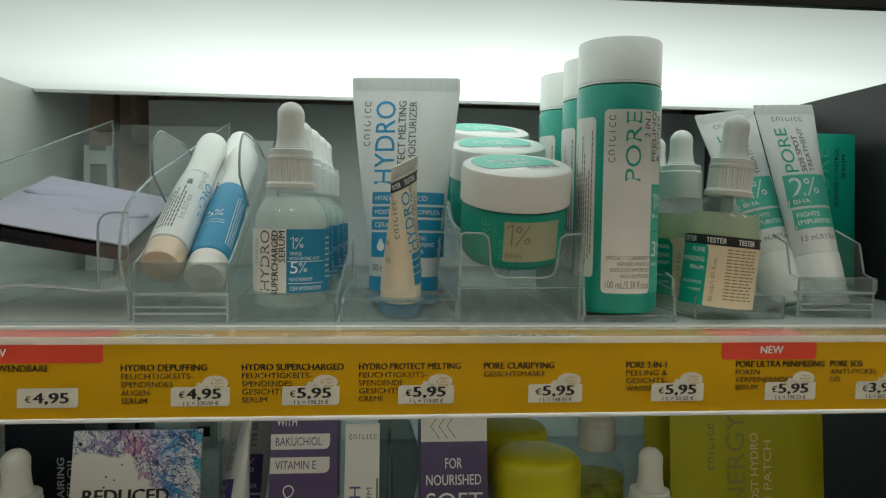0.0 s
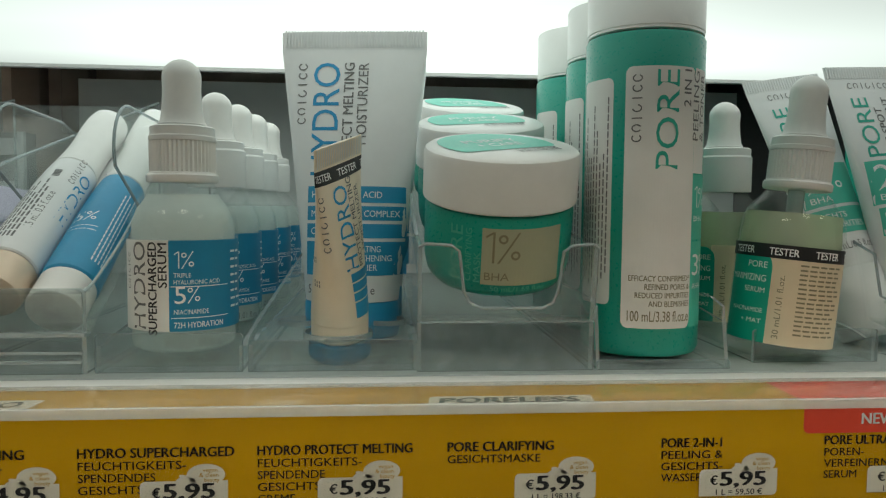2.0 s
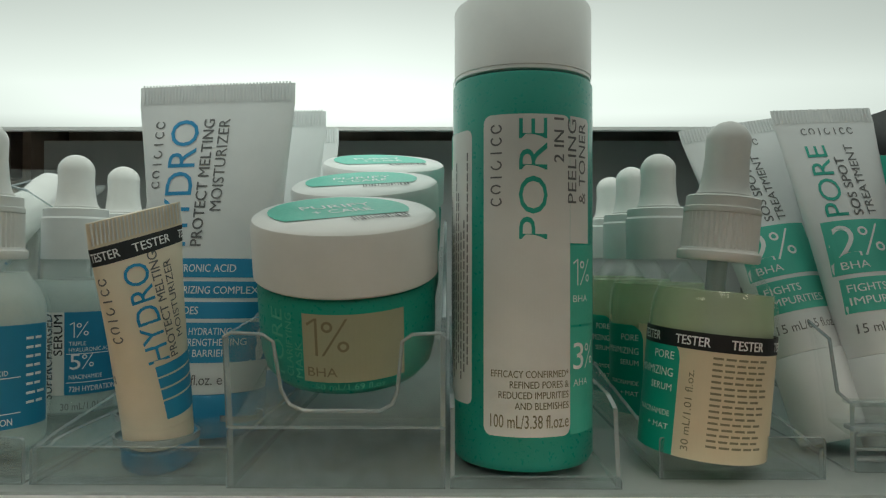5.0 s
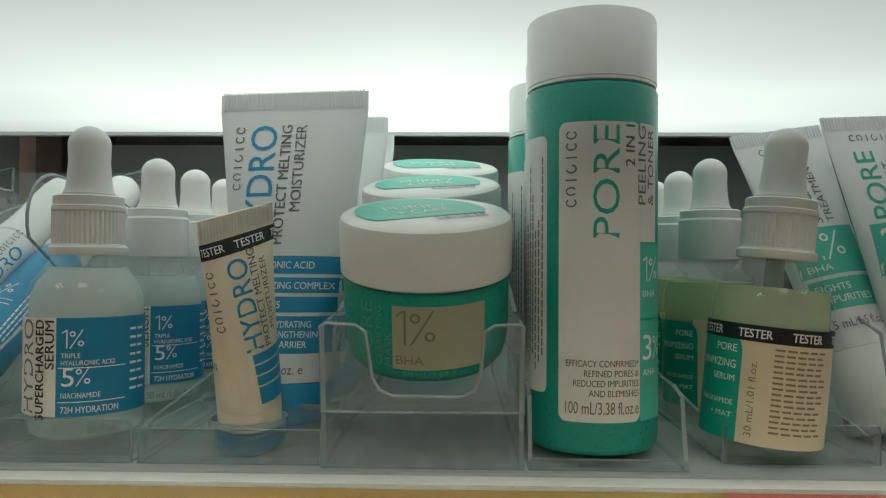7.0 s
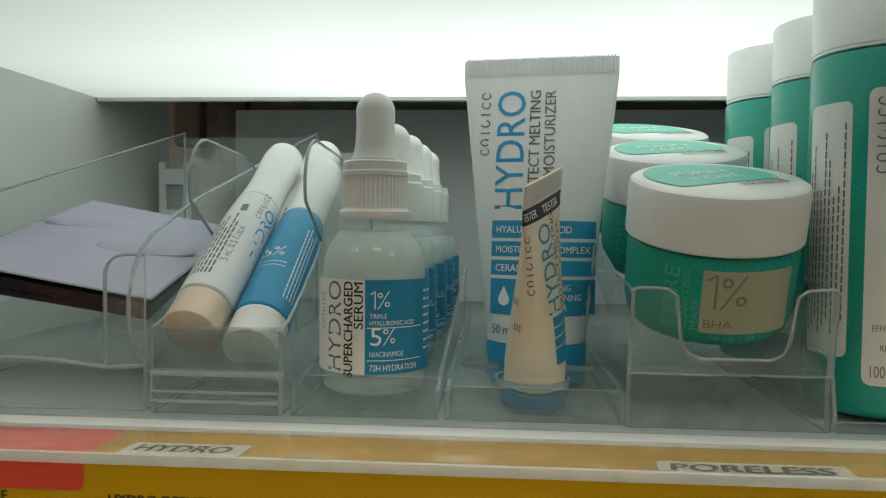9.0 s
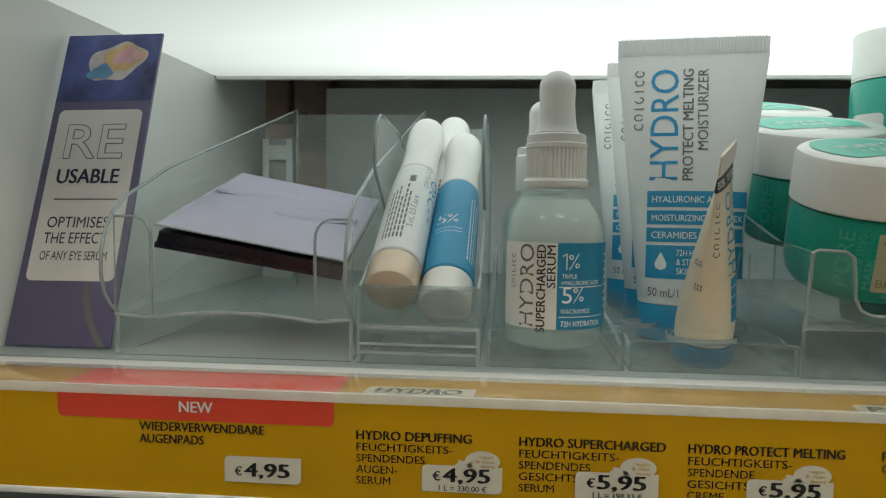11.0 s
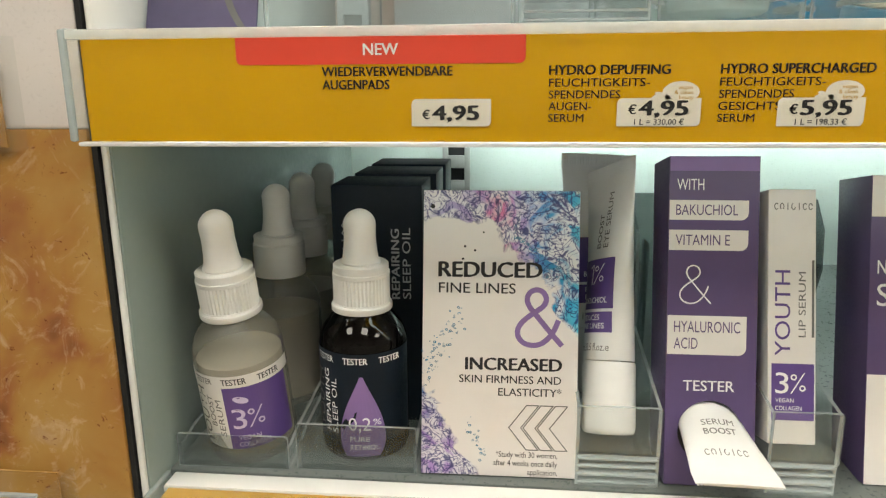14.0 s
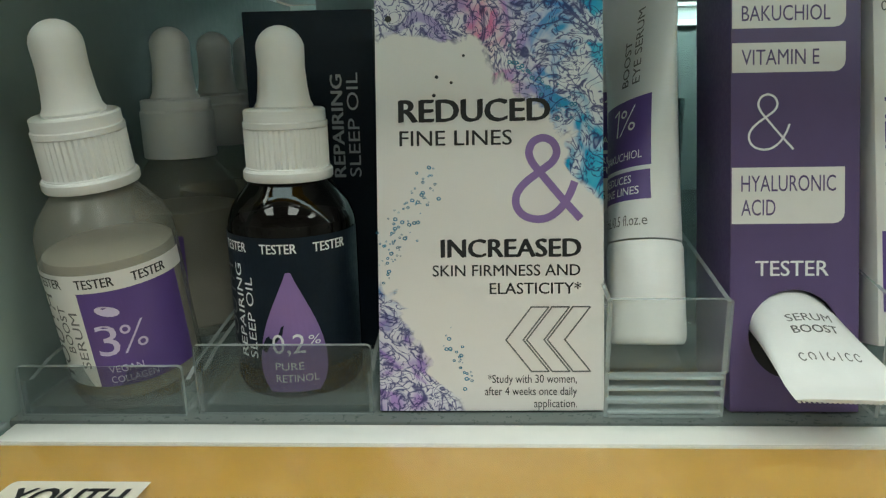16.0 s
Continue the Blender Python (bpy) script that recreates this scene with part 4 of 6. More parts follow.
def pore_serum_label(b, tester, R=16.3):
    s, s2 = round_surface(R, 0.10), round_surface(R, 0.2)
    lab = part("label", patch(s, -4, 40, 3, 32.5, 0.6, 40, 2, (1, 1, 1, 1)), BEIGE, b, "ivory paper label", flat=True)
    g = part("green_field", patch(round_surface(R, 0.14), -19, -2.5, 3, 31.8, 4.5, 22, 4, (0, 0, 1, 0)), GREEN, lab, "green label field", flat=True)
    t = bmesh.new()
    for w_, v_, h_, bw in (("PORE", 26.8, 2.0, 6.5), ("MINIMIZING", 22.4, 2.1, 13.5), ("SERUM", 18.8, 1.7, 7.0), ("NIACINAMIDE", 12.4, 1.4, 11.5), ("+ MAT", 9.0, 1.4, 7)):
        write(t, s2, w_, -4.0 - bw, v_, h_, bw, False, 0.0)
    ink("label_lettering", t, INK_WHITE, g)
    t = bmesh.new()
    write(t, s2, "30 mL/1.01 fl.oz.", 1.4, 5.0, 1.8, 20, True)
    lines(t, s2, 5.5, 28.4, 16, 0.55, 16, 1.45, ragged=0.2, seed=3)
    ink("label_lettering", t, GOLD_INK, lab)
    if tester:
        band = part("tester_band", patch(round_surface(R, 0.16), -25, 51, 30.2, 34.6, 0, 64, 1), BLACK, b, "black tester band", flat=True)
        t = bmesh.new()
        for u in (-17.5, -4.0, 9.5, 23):
            write(t, round_surface(R, 0.24), "TESTER", u, 31.2, 2.3, 8.6, False, 0.03)
        ink("band_lettering", t, INK_WHITE, band)


green_serum = dropper(pose(0.1474, 0.0540, 1.3739, 0, 5.4, 0) @ pose(0, 0, 0, 0, 0, -36), "tester dropper bottle of pale green pore serum with a black band", GLASS, SERUM_GREEN, 45, "pore dropper bottles", pipette=True)
pore_serum_label(green_serum, True)
plain_green = dropper(pose(0.1512, 0.1040, 1.3739, 0, 0, -24), "dropper bottle of pale green serum with smooth white cap", GLASS, SERUM_GREEN, 45, "pore dropper bottles", plain=True, bulb_h=18.5, cap_r=10.2)
pore_serum_label(plain_green, False)
for k in (1, 2):
    copy_thing(plain_green, pose(0.1512, 0.1040 + 0.036 * k, 1.3739, 0, 0, -20 - 8 * k))


# ---- tall toner bottles ----
def toner(m, label):
    b = thing("toner_bottle", m, label, "bottle", "pore toner bottles")
    R = 18.7
    part("bottle_body", lathe([(0, 2), (R - 5, 1.2), (R - 3, 0), (R - 1, 0.7), (R, 2.5), (R, 98.6), (R - 0.5, 99.6), (R - 2, 100), (0, 100)], 56), GREEN_PLASTIC, b)
    part("cap", lathe([(0, 100.1), (R - 1.2, 100.1), (R - 0.5, 100.4), (R - 0.5, 101.2), (R - 0.3, 101.4), (R - 0.3, 119), (R - 0.8, 120.2), (R - 2.2, 120.8), (0, 121)], 56), WHITE, b, "plain white cap")
    s, s2 = round_surface(R, 0.08), round_surface(R, 0.18)
    lab = part("label", patch(s, -12.6, 10.2, 9.4, 88.8, 2.2, 24, 2), PAPER, b, "white paper label", flat=True)
    side = part("side_label", patch(s, -31, -16.5, 16, 86, 2.0, 16, 2), PAPER, b, "white small-print label", flat=True)
    t = bmesh.new()
    for k in range(9):
        lines(t, s2, -29.5 + 1.45 * k, 22 + (k % 3) * 2, 58 - (k % 4) * 5, 0.5, 1, 1, True, 0.25, k)
    ink("label_lettering", t, GREY_INK, side)
    white = part("top_field", patch(s, 10.25, 18, 57, 88.8, 1.5, 8, 2, (0, 0, 1, 0)), PAPER, lab, flat=True)
    for z0, z1 in ((36.6, 56.6), (9.4, 36.0)):
        part("claim_field", patch(s, 10.25, 22, z0, z1, 0, 10, 1), MINT, lab, flat=True)
    t = bmesh.new()
    write(t, s2, "PORE", 3.6, 58.0, 7.0, 29.8, True, -0.012)
    ink("label_lettering", t, INK_GREEN, lab)
    t = brand(bmesh.new(), s2, -7.6, 66.0, 3.0, 21.0, True)
    write(t, s2, "2 IN 1", 8.2, 77.0, 2.8, 11.0, True, 0.02)
    write(t, s2, "PEELING", 12.3, 67.0, 2.9, 21.0, True, 0.0)
    write(t, s2, "& TONER", 16.2, 67.0, 2.9, 20.5, True, 0.0)
    ink("label_lettering", t, GREY_INK, lab)
    t = bmesh.new()
    for k, (row, w) in enumerate((("EFFICACY CONFIRMED*", 20.0), ("REFINED PORES &", 15.2), ("REDUCED IMPURITIES", 18.0), ("AND BLEMISHES", 14.0))):
        write(t, s2, row, 9.6 - w, 24.0 - 2.6 * k, 1.7, w, False, 0.012)
    write(t, s2, "100 mL/3.38 fl.oz.e", -10.6, 11.6, 3.2, 20.2, False, 0.01)
    ink("label_lettering", t, GOLD_INK, lab)
    t = bmesh.new()
    for num, z, word in (("1", 46.5, "BHA"), ("3", 25.5, "AHA")):
        percent(t, s2, num, 11.2, z, 6.6)
        write(t, s2, word, 11.2, z - 4.2, 1.7, 6.0, False, 0.0)
    ink("label_lettering", t, INK_WHITE, lab)
    return b


tall = toner(pose(0.1001, 0.0555, 1.3742, 0, 0, 2), "tall green toner bottle with white cap and white label")
copy_thing(tall, pose(0.1033, 0.0942, 1.3742, 0, 0, -4))
copy_thing(tall, pose(0.1002, 0.1330, 1.3742, 0, 0, 6))


# ---- cream jars ----
def jar(m):
    j = thing("cream_jar", m, "green cream jar with white lid and mint sticker, tilted", "jar", "pore mask jars")
    R = 23.7
    part("jar_body", lathe([(0, 1), (R - 8, 0.6), (R - 6, 0), (R - 3.4, 0.8), (R - 1.2, 3.5), (R - 0.2, 8), (R, 12), (R, 24.5), (R - 0.6, 26), (R - 2, 26.6), (0, 26.6)], 56), GREEN_PLASTIC, j)
    L = 24.45
    part("lid", lathe([(0, 26.8), (L - 0.6, 26.8), (L, 27.4), (L, 41.0), (L - 0.5, 42.4), (L - 1.8, 43.2), (0, 43.4)], 56), WHITE, j)
    askew = lambda x, y, z: (x * math.cos(0.26) - y * math.sin(0.26), x * math.sin(0.26) + y * math.cos(0.26), z)
    st = bmesh.new()
    ring = []
    for k in range(48):
        a = 2 * math.pi * k / 48
        x, y = 18.6 * math.cos(a), 18.6 * math.sin(a)
        if y < -9.0:
            y = -9.0
        ring.append(st.verts.new(askew(x - 1.0, y + 2.0, 43.5)))
    st.faces.new(ring)
    sticker = part("sticker", st, MINT, j, "mint green round sticker", flat=True)
    flat_top = lambda u, v: askew(u, v, 43.62)
    t = write(bmesh.new(), flat_top, "PURIFY", -10.4, 4.6, 4.4, 19.5)
    write(t, flat_top, "+ CARE", -8.6, -1.8, 4.2, 16.0)
    ink("sticker_lettering", t, INK_WHITE, sticker)
    code = bmesh.new()
    rnd = random.Random(7)
    x = -1.0
    while x < 14:
        w = rnd.choice((0.25, 0.35, 0.55))
        code.faces.new([code.verts.new(flat_top(a, b)) for a, b in ((x, -12.6), (x + w, -12.6), (x + w, -8.4), (x, -8.4))])
        x += w + rnd.choice((0.45, 0.6, 0.8))
    ink("bar_pattern", code, BLACK, sticker)
    s, s2 = round_surface(R, 0.08), round_surface(R, 0.16)
    lab = part("label", patch(s, -11.9, 14.1, 5.5, 23.0, 0, 20, 2), LABEL_GREEN, j, "pale green cream label", flat=True)
    t = bmesh.new()
    percent(t, s2, "1", -10.8, 12.4, 9.6)
    write(t, s2, "BHA", -10.8, 7.0, 2.4, 7.4)
    ink("label_lettering", t, GOLD_INK, lab)
    t = bmesh.new()
    write(t, s2, "PORE", -18.0, 6.0, 4.2, 17.0, True, -0.01)
    write(t, s2, "CLARIFYING", -15.0, 6.0, 2.0, 16.5, True)
    write(t, s2, "MASK", -12.2, 6.0, 2.0, 9.5, True)
    write(t, s2, "50 mL/1.69 fl.oz.", -9.0, 3.6, 1.5, 18)
    ink("body_lettering", t, MINT, j)
    return j


LABEL_GREEN = solid("pale green label", (0.38, 0.39, 0.27), 0.45, 0.05, 60, 0.05)
first = jar(pose(0.0528, 0.0607, 1.3978, 15, 0, 0) @ pose(0, 0, 0, 0, 0, 9))
copy_thing(first, pose(0.0534, 0.0612 + 0.0489, 1.3978 + 0.0131, 15, 0, -6))
copy_thing(first, pose(0.0526, 0.0617 + 0.0978, 1.3978 + 0.0262, 15, 0, 8))


# ---- squeeze tubes ----
def tube_shape(R, W, z0, z1, crimp, thin=0.6, rise=1.15, seg=40, steps=16):
    """A squeeze tube that goes from a round foot to a flat crimped end."""
    def half(z):
        k = min(1.0, max(0.0, (z - z0) / (z1 - z0)))
        return R + (W / 2 - R) * k, thin + (R - thin) * (1 - k ** rise)
    secs = []
    for n in range(steps + 1):
        z = z0 + (z1 - z0) * n / steps
        a, b = half(z)
        secs.append([(a * math.sin(2 * math.pi * k / seg), -b * math.cos(2 * math.pi * k / seg), z) for k in range(seg)])
    for z in (z1 + 0.3, z1 + crimp):
        secs.append([(W / 2 * math.sin(2 * math.pi * k / seg), -thin * math.cos(2 * math.pi * k / seg), z) for k in range(seg)])
    def surface(proud=0.1):
        def at(u, v):
            a, b = half(v)
            return (u, -b * math.sqrt(max(0.0, 1 - min(1.0, (u / a) ** 2))) - proud, v)
        return at
    return loft(secs), surface


def crimp_lines(parent, W, z, h, thin, material):
    b = bmesh.new()
    n = int(W / 1.1)
    for k in range(n):
        x = -W / 2 + W * (k + 0.5) / n
        b = join(b, box(0.5, 0.25, h, (x, -thin - 0.05, z), 0)) if k == 0 else b
        for y in (-thin - 0.1,):
            vs = [b.verts.new(p) for p in ((x - 0.3, y, z), (x + 0.3, y, z), (x + 0.3, y, z + h), (x - 0.3, y, z + h), (x, y - 0.15, z + 0.2), (x, y - 0.15, z + h - 0.2))]
            b.faces.new((vs[0], vs[4], vs[5], vs[3])), b.faces.new((vs[1], vs[2], vs[5], vs[4]))
    return part("crimp_ribs", b, material, parent, flat=True)


def big_tube(m):
    t = thing("squeeze_tube", m, "white moisturizer tube with blue bands and blue cap, standing", "tube", "hydro moisturizer tubes")
    part("cap", lathe([(0, 0), (15.8, 0), (16.6, 0.6), (17.0, 2), (17.0, 12.4), (16.6, 13), (0, 13)], 48), BLUE_PALE, t, "blue screw cap")
    bm, surf = tube_shape(16.8, 53, 13.2, 103.3, 6.6, 0.55)
    body = part("tube_body", bm, TUBE_WHITE, t)
    crimp_lines(body, 51, 104.2, 6.2, 0.55, TUBE_WHITE)
    s, s2 = (lambda u, v: surf(0.1)(u + 2.7, v)), (lambda u, v: surf(0.2)(u + 2.7, v))
    for z0, z1 in ((47.8, 53.6), (41.6, 46.6), (35.4, 40.4), (22.4, 34.2)):
        part("claim_band", patch(s, -17.5, 17.0, z0, z1, 0, 24, 3), BLUE_PALE, body, "blue claim band", flat=True)
    l = bmesh.new()
    write(l, s2, "HYDRO", -7.4, 57.5, 9.6, 41.0, True, -0.012)
    ink("tube_lettering", l, INK_BLUE, body)
    l = bmesh.new()
    write(l, s2, "PROTECT MELTING", -2.2, 57.5, 3.6, 41.0, True, 0.02)
    write(l, s2, "MOISTURIZER", 2.9, 68.5, 3.6, 30.0, True, -0.005)
    brand(l, s2, -19.4, 76.0, 3.4, 23.0, True)
    write(l, s2, "50 mL/1.69 fl.oz. e", -16.6, 16.0, 3.0, 24.0)
    ink("tube_lettering", l, GREY_INK, body)
    l = bmesh.new()
    write(l, s2, "HYALURONIC ACID", -15.8, 49.5, 2.3, 25.0, False, 0.02)
    write(l, s2, "MOISTURIZING COMPLEX", -15.8, 42.9, 2.2, 31.0, False, 0.02)
    write(l, s2, "CERAMIDES", -15.8, 36.7, 2.3, 15.0, False, 0.02)
    for k, (row, w) in enumerate((("72H HYDRATING", 16.5), ("& STRENGTHENING", 20.0), ("SKIN BARRIER", 15.5))):
        write(l, s2, row, -7.4, 30.6 - 3.2 * k, 2.1, w, False, 0.01)
    drop = [(0, 4.2), (-1.3, 1.7), (-2.0, 0.0), (-1.6, -1.6), (0, -2.3), (1.6, -1.6), (2.0, 0), (1.3, 1.7)]
    l.faces.new([l.verts.new(s2(-12.6 + x, 27.6 + z)) for x, z in drop])
    ink("band_lettering", l, INK_WHITE, body)
    return t


lead = big_tube(pose(0.0046, 0.0880, 1.3732, -2, 0, -8))
copy_thing(lead, pose(0.0068, 0.1312, 1.3732, -2, 0, -5))
copy_thing(lead, pose(0.0054, 0.1734, 1.3732, -2, 0, -9))


def tester_tube(m):
    t = thing("squeeze_tube", m, "small ivory tester tube with a black tester band, worn", "tube", "hydro moisturizer tubes")
    part("shoulder", lathe([(0, 0), (8.6, 0), (9.0, 0.5), (9.0, 5.6), (8.8, 6), (0, 6)], 40), IVORY, t)
    part("cap", lathe([(0, -6.4), (9.4, -6.4), (9.9, -5.8), (9.9, -0.7), (9.5, -0.2), (0, -0.2)], 40), BLUE, t, "blue screw cap")
    bm, surf = tube_shape(9.0, 29.5, 6.1, 55.5, 6.0, 0.45, 1.3)
    body = part("tube_body", bm, IVORY, t)
    crimp_lines(body, 28.5, 56, 5.4, 0.45, TUBE_WHITE)
    def wrap(proud):
        def at(u, v):
            k = min(1.0, max(0.0, (v - 6.1) / 49.4))
            a, b, q = 9.0 + 5.75 * k + proud, 0.45 + 8.55 * (1 - k ** 1.3) + proud, u / 9.0
            return (a * math.sin(q), -b * math.cos(q), v)
        return at

    s, s2 = wrap(0.09), wrap(0.18)
    band = part("tester_band", patch(s, -28.2, 28.2, 51.0, 55.3, 0, 60, 2), BLACK, body, "black tester band", flat=True)
    l = bmesh.new()
    for u in (-25.0, -12.5, -2.0, 9.0):
        write(l, s2, "TESTER", u, 52.1, 2.1, 8.0, False, 0.02)
    ink("band_lettering", l, INK_WHITE, band)
    l = write(bmesh.new(), s2, "HYDRO", -0.2, 24.0, 5.0, 25.5, True, -0.012)
    ink("tube_lettering", l, INK_BLUE, body)
    l = brand(bmesh.new(), s2, -9.2, 31.0, 3.0, 17.5, True)
    write(l, s2, "PROTECT MELTING", 2.2, 24.0, 2.0, 27.0, True, 0.02)
    write(l, s2, "MOISTURIZER", 5.0, 28.0, 1.9, 20.0, True, 0.0)
    lines(l, s2, -20.0, 27.5, 2.6, 0.5, 4, 1.1, True, seed=11)
    lines(l, s2, -17.6, 19.5, 3.0, 0.5, 3, 1.2, True, seed=12)
    ink("tube_lettering", l, GREY_INK, body)
    for z0, z1 in ((20.3, 23.0), (17.2, 19.8), (14.1, 16.7), (8.6, 13.6)):
        f = part("claim_band", patch(s, -4.0, 9.0, z0, z1, 0, 14, 2), BLUE_PALE, body, "blue claim band", flat=True)
    return t


def slim_tube(m):
    t = thing("squeeze_tube", m, "slim white spot treatment tube with green bands, leaning", "tube", "slim spot treatment tubes")
    part("cap", lathe([(0, 0), (9.6, 0), (10.2, 0.6), (10.6, 2), (10.6, 25.0), (10.2, 25.6), (0, 25.6)], 40), TUBE_WHITE, t, "white screw cap")
    bm, surf = tube_shape(10.3, 34, 25.7, 101, 5.5, 0.45, 1.2)
    body = part("tube_body", bm, TUBE_WHITE, t)
    crimp_lines(body, 33, 101.5, 5.0, 0.45, TUBE_WHITE)
    s, s2 = surf(0.09), surf(0.18)
    part("claim_band", patch(s, -11.5, 11.5, 49.5, 66.5, 0, 20, 3), MINT, body, "green claim band", flat=True)
    part("claim_band", patch(s, -10.6, 10.6, 38.0, 48.2, 0, 20, 3), MINT, body, "green claim band", flat=True)
    l = bmesh.new()
    percent(l, s2, "2", -9.5, 54.8, 10.0)
    write(l, s2, "BHA", -9.5, 51.0, 2.3, 7.4)
    write(l, s2, "FIGHTS", -9.5, 44.0, 2.3, 10.0, False, 0.01)
    write(l, s2, "IMPURITIES", -9.5, 40.2, 2.3, 16.0, False, 0.01)
    ink("band_lettering", l, INK_WHITE, body)
    l = write(bmesh.new(), s2, "PORE", -3.0, 68.0, 6.4, 25.0, True, -0.01)
    ink("tube_lettering", l, INK_GREEN, body)
    l = write(bmesh.new(), s2, "SOS SPOT", 1.6, 68.0, 2.9, 20.5, True, 0.02)
    write(l, s2, "TREATMENT", 6.0, 68.0, 2.8, 25.0, True, 0.0)
    brand(l, s2, -9.0, 97.0, 2.6, 18.0)
    write(l, s2, "15 mL/0.5 fl.oz. e", -9.4, 32.0, 2.7, 18.5)
    ink("tube_lettering", l, GREY_INK, body)
    return t


def along(foot, head, turn=0.0):
    """A pose whose upright axis runs from foot to head, with its front kept to the front."""
    up = (Vector(head) - Vector(foot)).normalized()
    side = Vector((1, 0, 0)) - up * up.x
    side.normalize()
    m = Matrix((side, up.cross(side), up)).transposed().to_4x4()
    return Matrix.Translation(foot) @ m @ pose(0, 0, 0, 0, 0, turn)


tester_tube(along((0.0022, 0.0540, 1.3796), (0.0030, 0.0370, 1.4398), 66))
slim = slim_tube(along((0.2085, 0.0630, 1.3742), (0.2010, 0.0945, 1.4755), 4))
copy_thing(slim, along((0.1935, 0.0710, 1.3742), (0.1745, 0.1075, 1.4755), 2))

green_box = thing("carton", pose(0.2530, 0.1400, 1.3735, -3, 0, 4), "green serum carton standing at the back", "carton")
part("carton_body", box(30, 26, 92, (0, 0, 0), 0.5), GREEN, green_box)
l = write(bmesh.new(), flat_surface(-13.0, 0.15), "PORE", -2.0, 50.0, 9.5, 34.0, True, -0.01)
ink("carton_lettering", l, MINT, green_box)
l = write(bmesh.new(), flat_surface(-13.0, 0.15), "BLEMISH CONTROL", 4.0, 50.0, 2.6, 34.0, True)
write(l, flat_surface(-13.0, 0.15), "SERUM", 8.5, 66.0, 2.6, 14.0, True)
ink("carton_lettering", l, BLACK, green_box)


# ---- eye serum pens ----
def pen(m, body_mat, blue, label):
    p = thing("serum_pen", m, label, "roll-on pen", "eye serum pens")
    def fat(bm):
        bm.transform(Matrix.Diagonal((1.1, 1.1, 1, 1)))
        return bm

    part("base_cap", fat(lathe([(0, 0), (6.6, 0), (7.4, 0.6), (7.7, 2), (7.7, 11.5), (7.3, 12), (0, 12)], 36)), GOLD_BAND if not blue else WHITE, p, "pale gold base")
    part("barrel", fat(lathe([(0, 12), (7.6, 12), (8.0, 12.6), (8.0, 52), (7.7, 60), (7.3, 66.2), (7.0, 66.6), (0, 66.6)], 40)), body_mat, p)
    part("pen_cap", fat(lathe([(0, 66.7), (6.9, 66.7), (7.2, 67.2), (6.6, 76), (6.5, 84), (7.0, 96), (7.0, 102), (6.5, 106.5), (5.1, 109), (2.8, 110.4), (0, 110.8)], 40)), WHITE, p, "white rounded cap")
    s = round_surface(8.69, 0.12)
    if blue:
        l = percent(bmesh.new(), s, "5", -4.0, 36, 5.4)
        for k in range(2):
            patch(s, -4.5, 5.5, 33 - 2 * k, 33.3 - 2 * k, 0, 8, 1, bm=l)
        lines(l, s, 8.6, 18, 40, 0.45, 4, 1.3, True, seed=4)
        ink("pen_lettering", l, INK_WHITE, p)
    else:
        l = brand(bmesh.new(), s, 4.4, 52, 2.2, 15.0, True)
        lines(l, s, -8.0, 18, 34, 0.65, 6, 1.3, True, seed=9)
        write(l, s, "15 mL/0.5 fl.oz.e", 1.4, 24, 2.3, 20, True)
        for k in range(5):
            patch(s, -3.4, -1.0, 53 + k * 0.9, 53.5 + k * 0.9, 0, 5, 1, bm=l)
        ink("pen_lettering", l, GREY_INK, p)
        l = write(bmesh.new(), s, "HYDRO", 9.4, 33, 4.4, 27, True)
        ink("pen_lettering", l, INK_BLUE, p)
    return p


white_pen = pen(along((-0.0980, 0.0425, 1.3932), (-0.0962, 0.1330, 1.4530), 20), TUBE_WHITE, False, "white roll-on serum pen leaning in a clear tray")
blue_pen = pen(along((-0.0808, 0.0440, 1.3880), (-0.0803, 0.1300, 1.4440), -10), BLUE_PALE, True, "blue and white roll-on serum pen leaning in a clear tray")
copy_thing(white_pen, along((-0.0880, 0.0720, 1.3985), (-0.0868, 0.1580, 1.4540), 50))


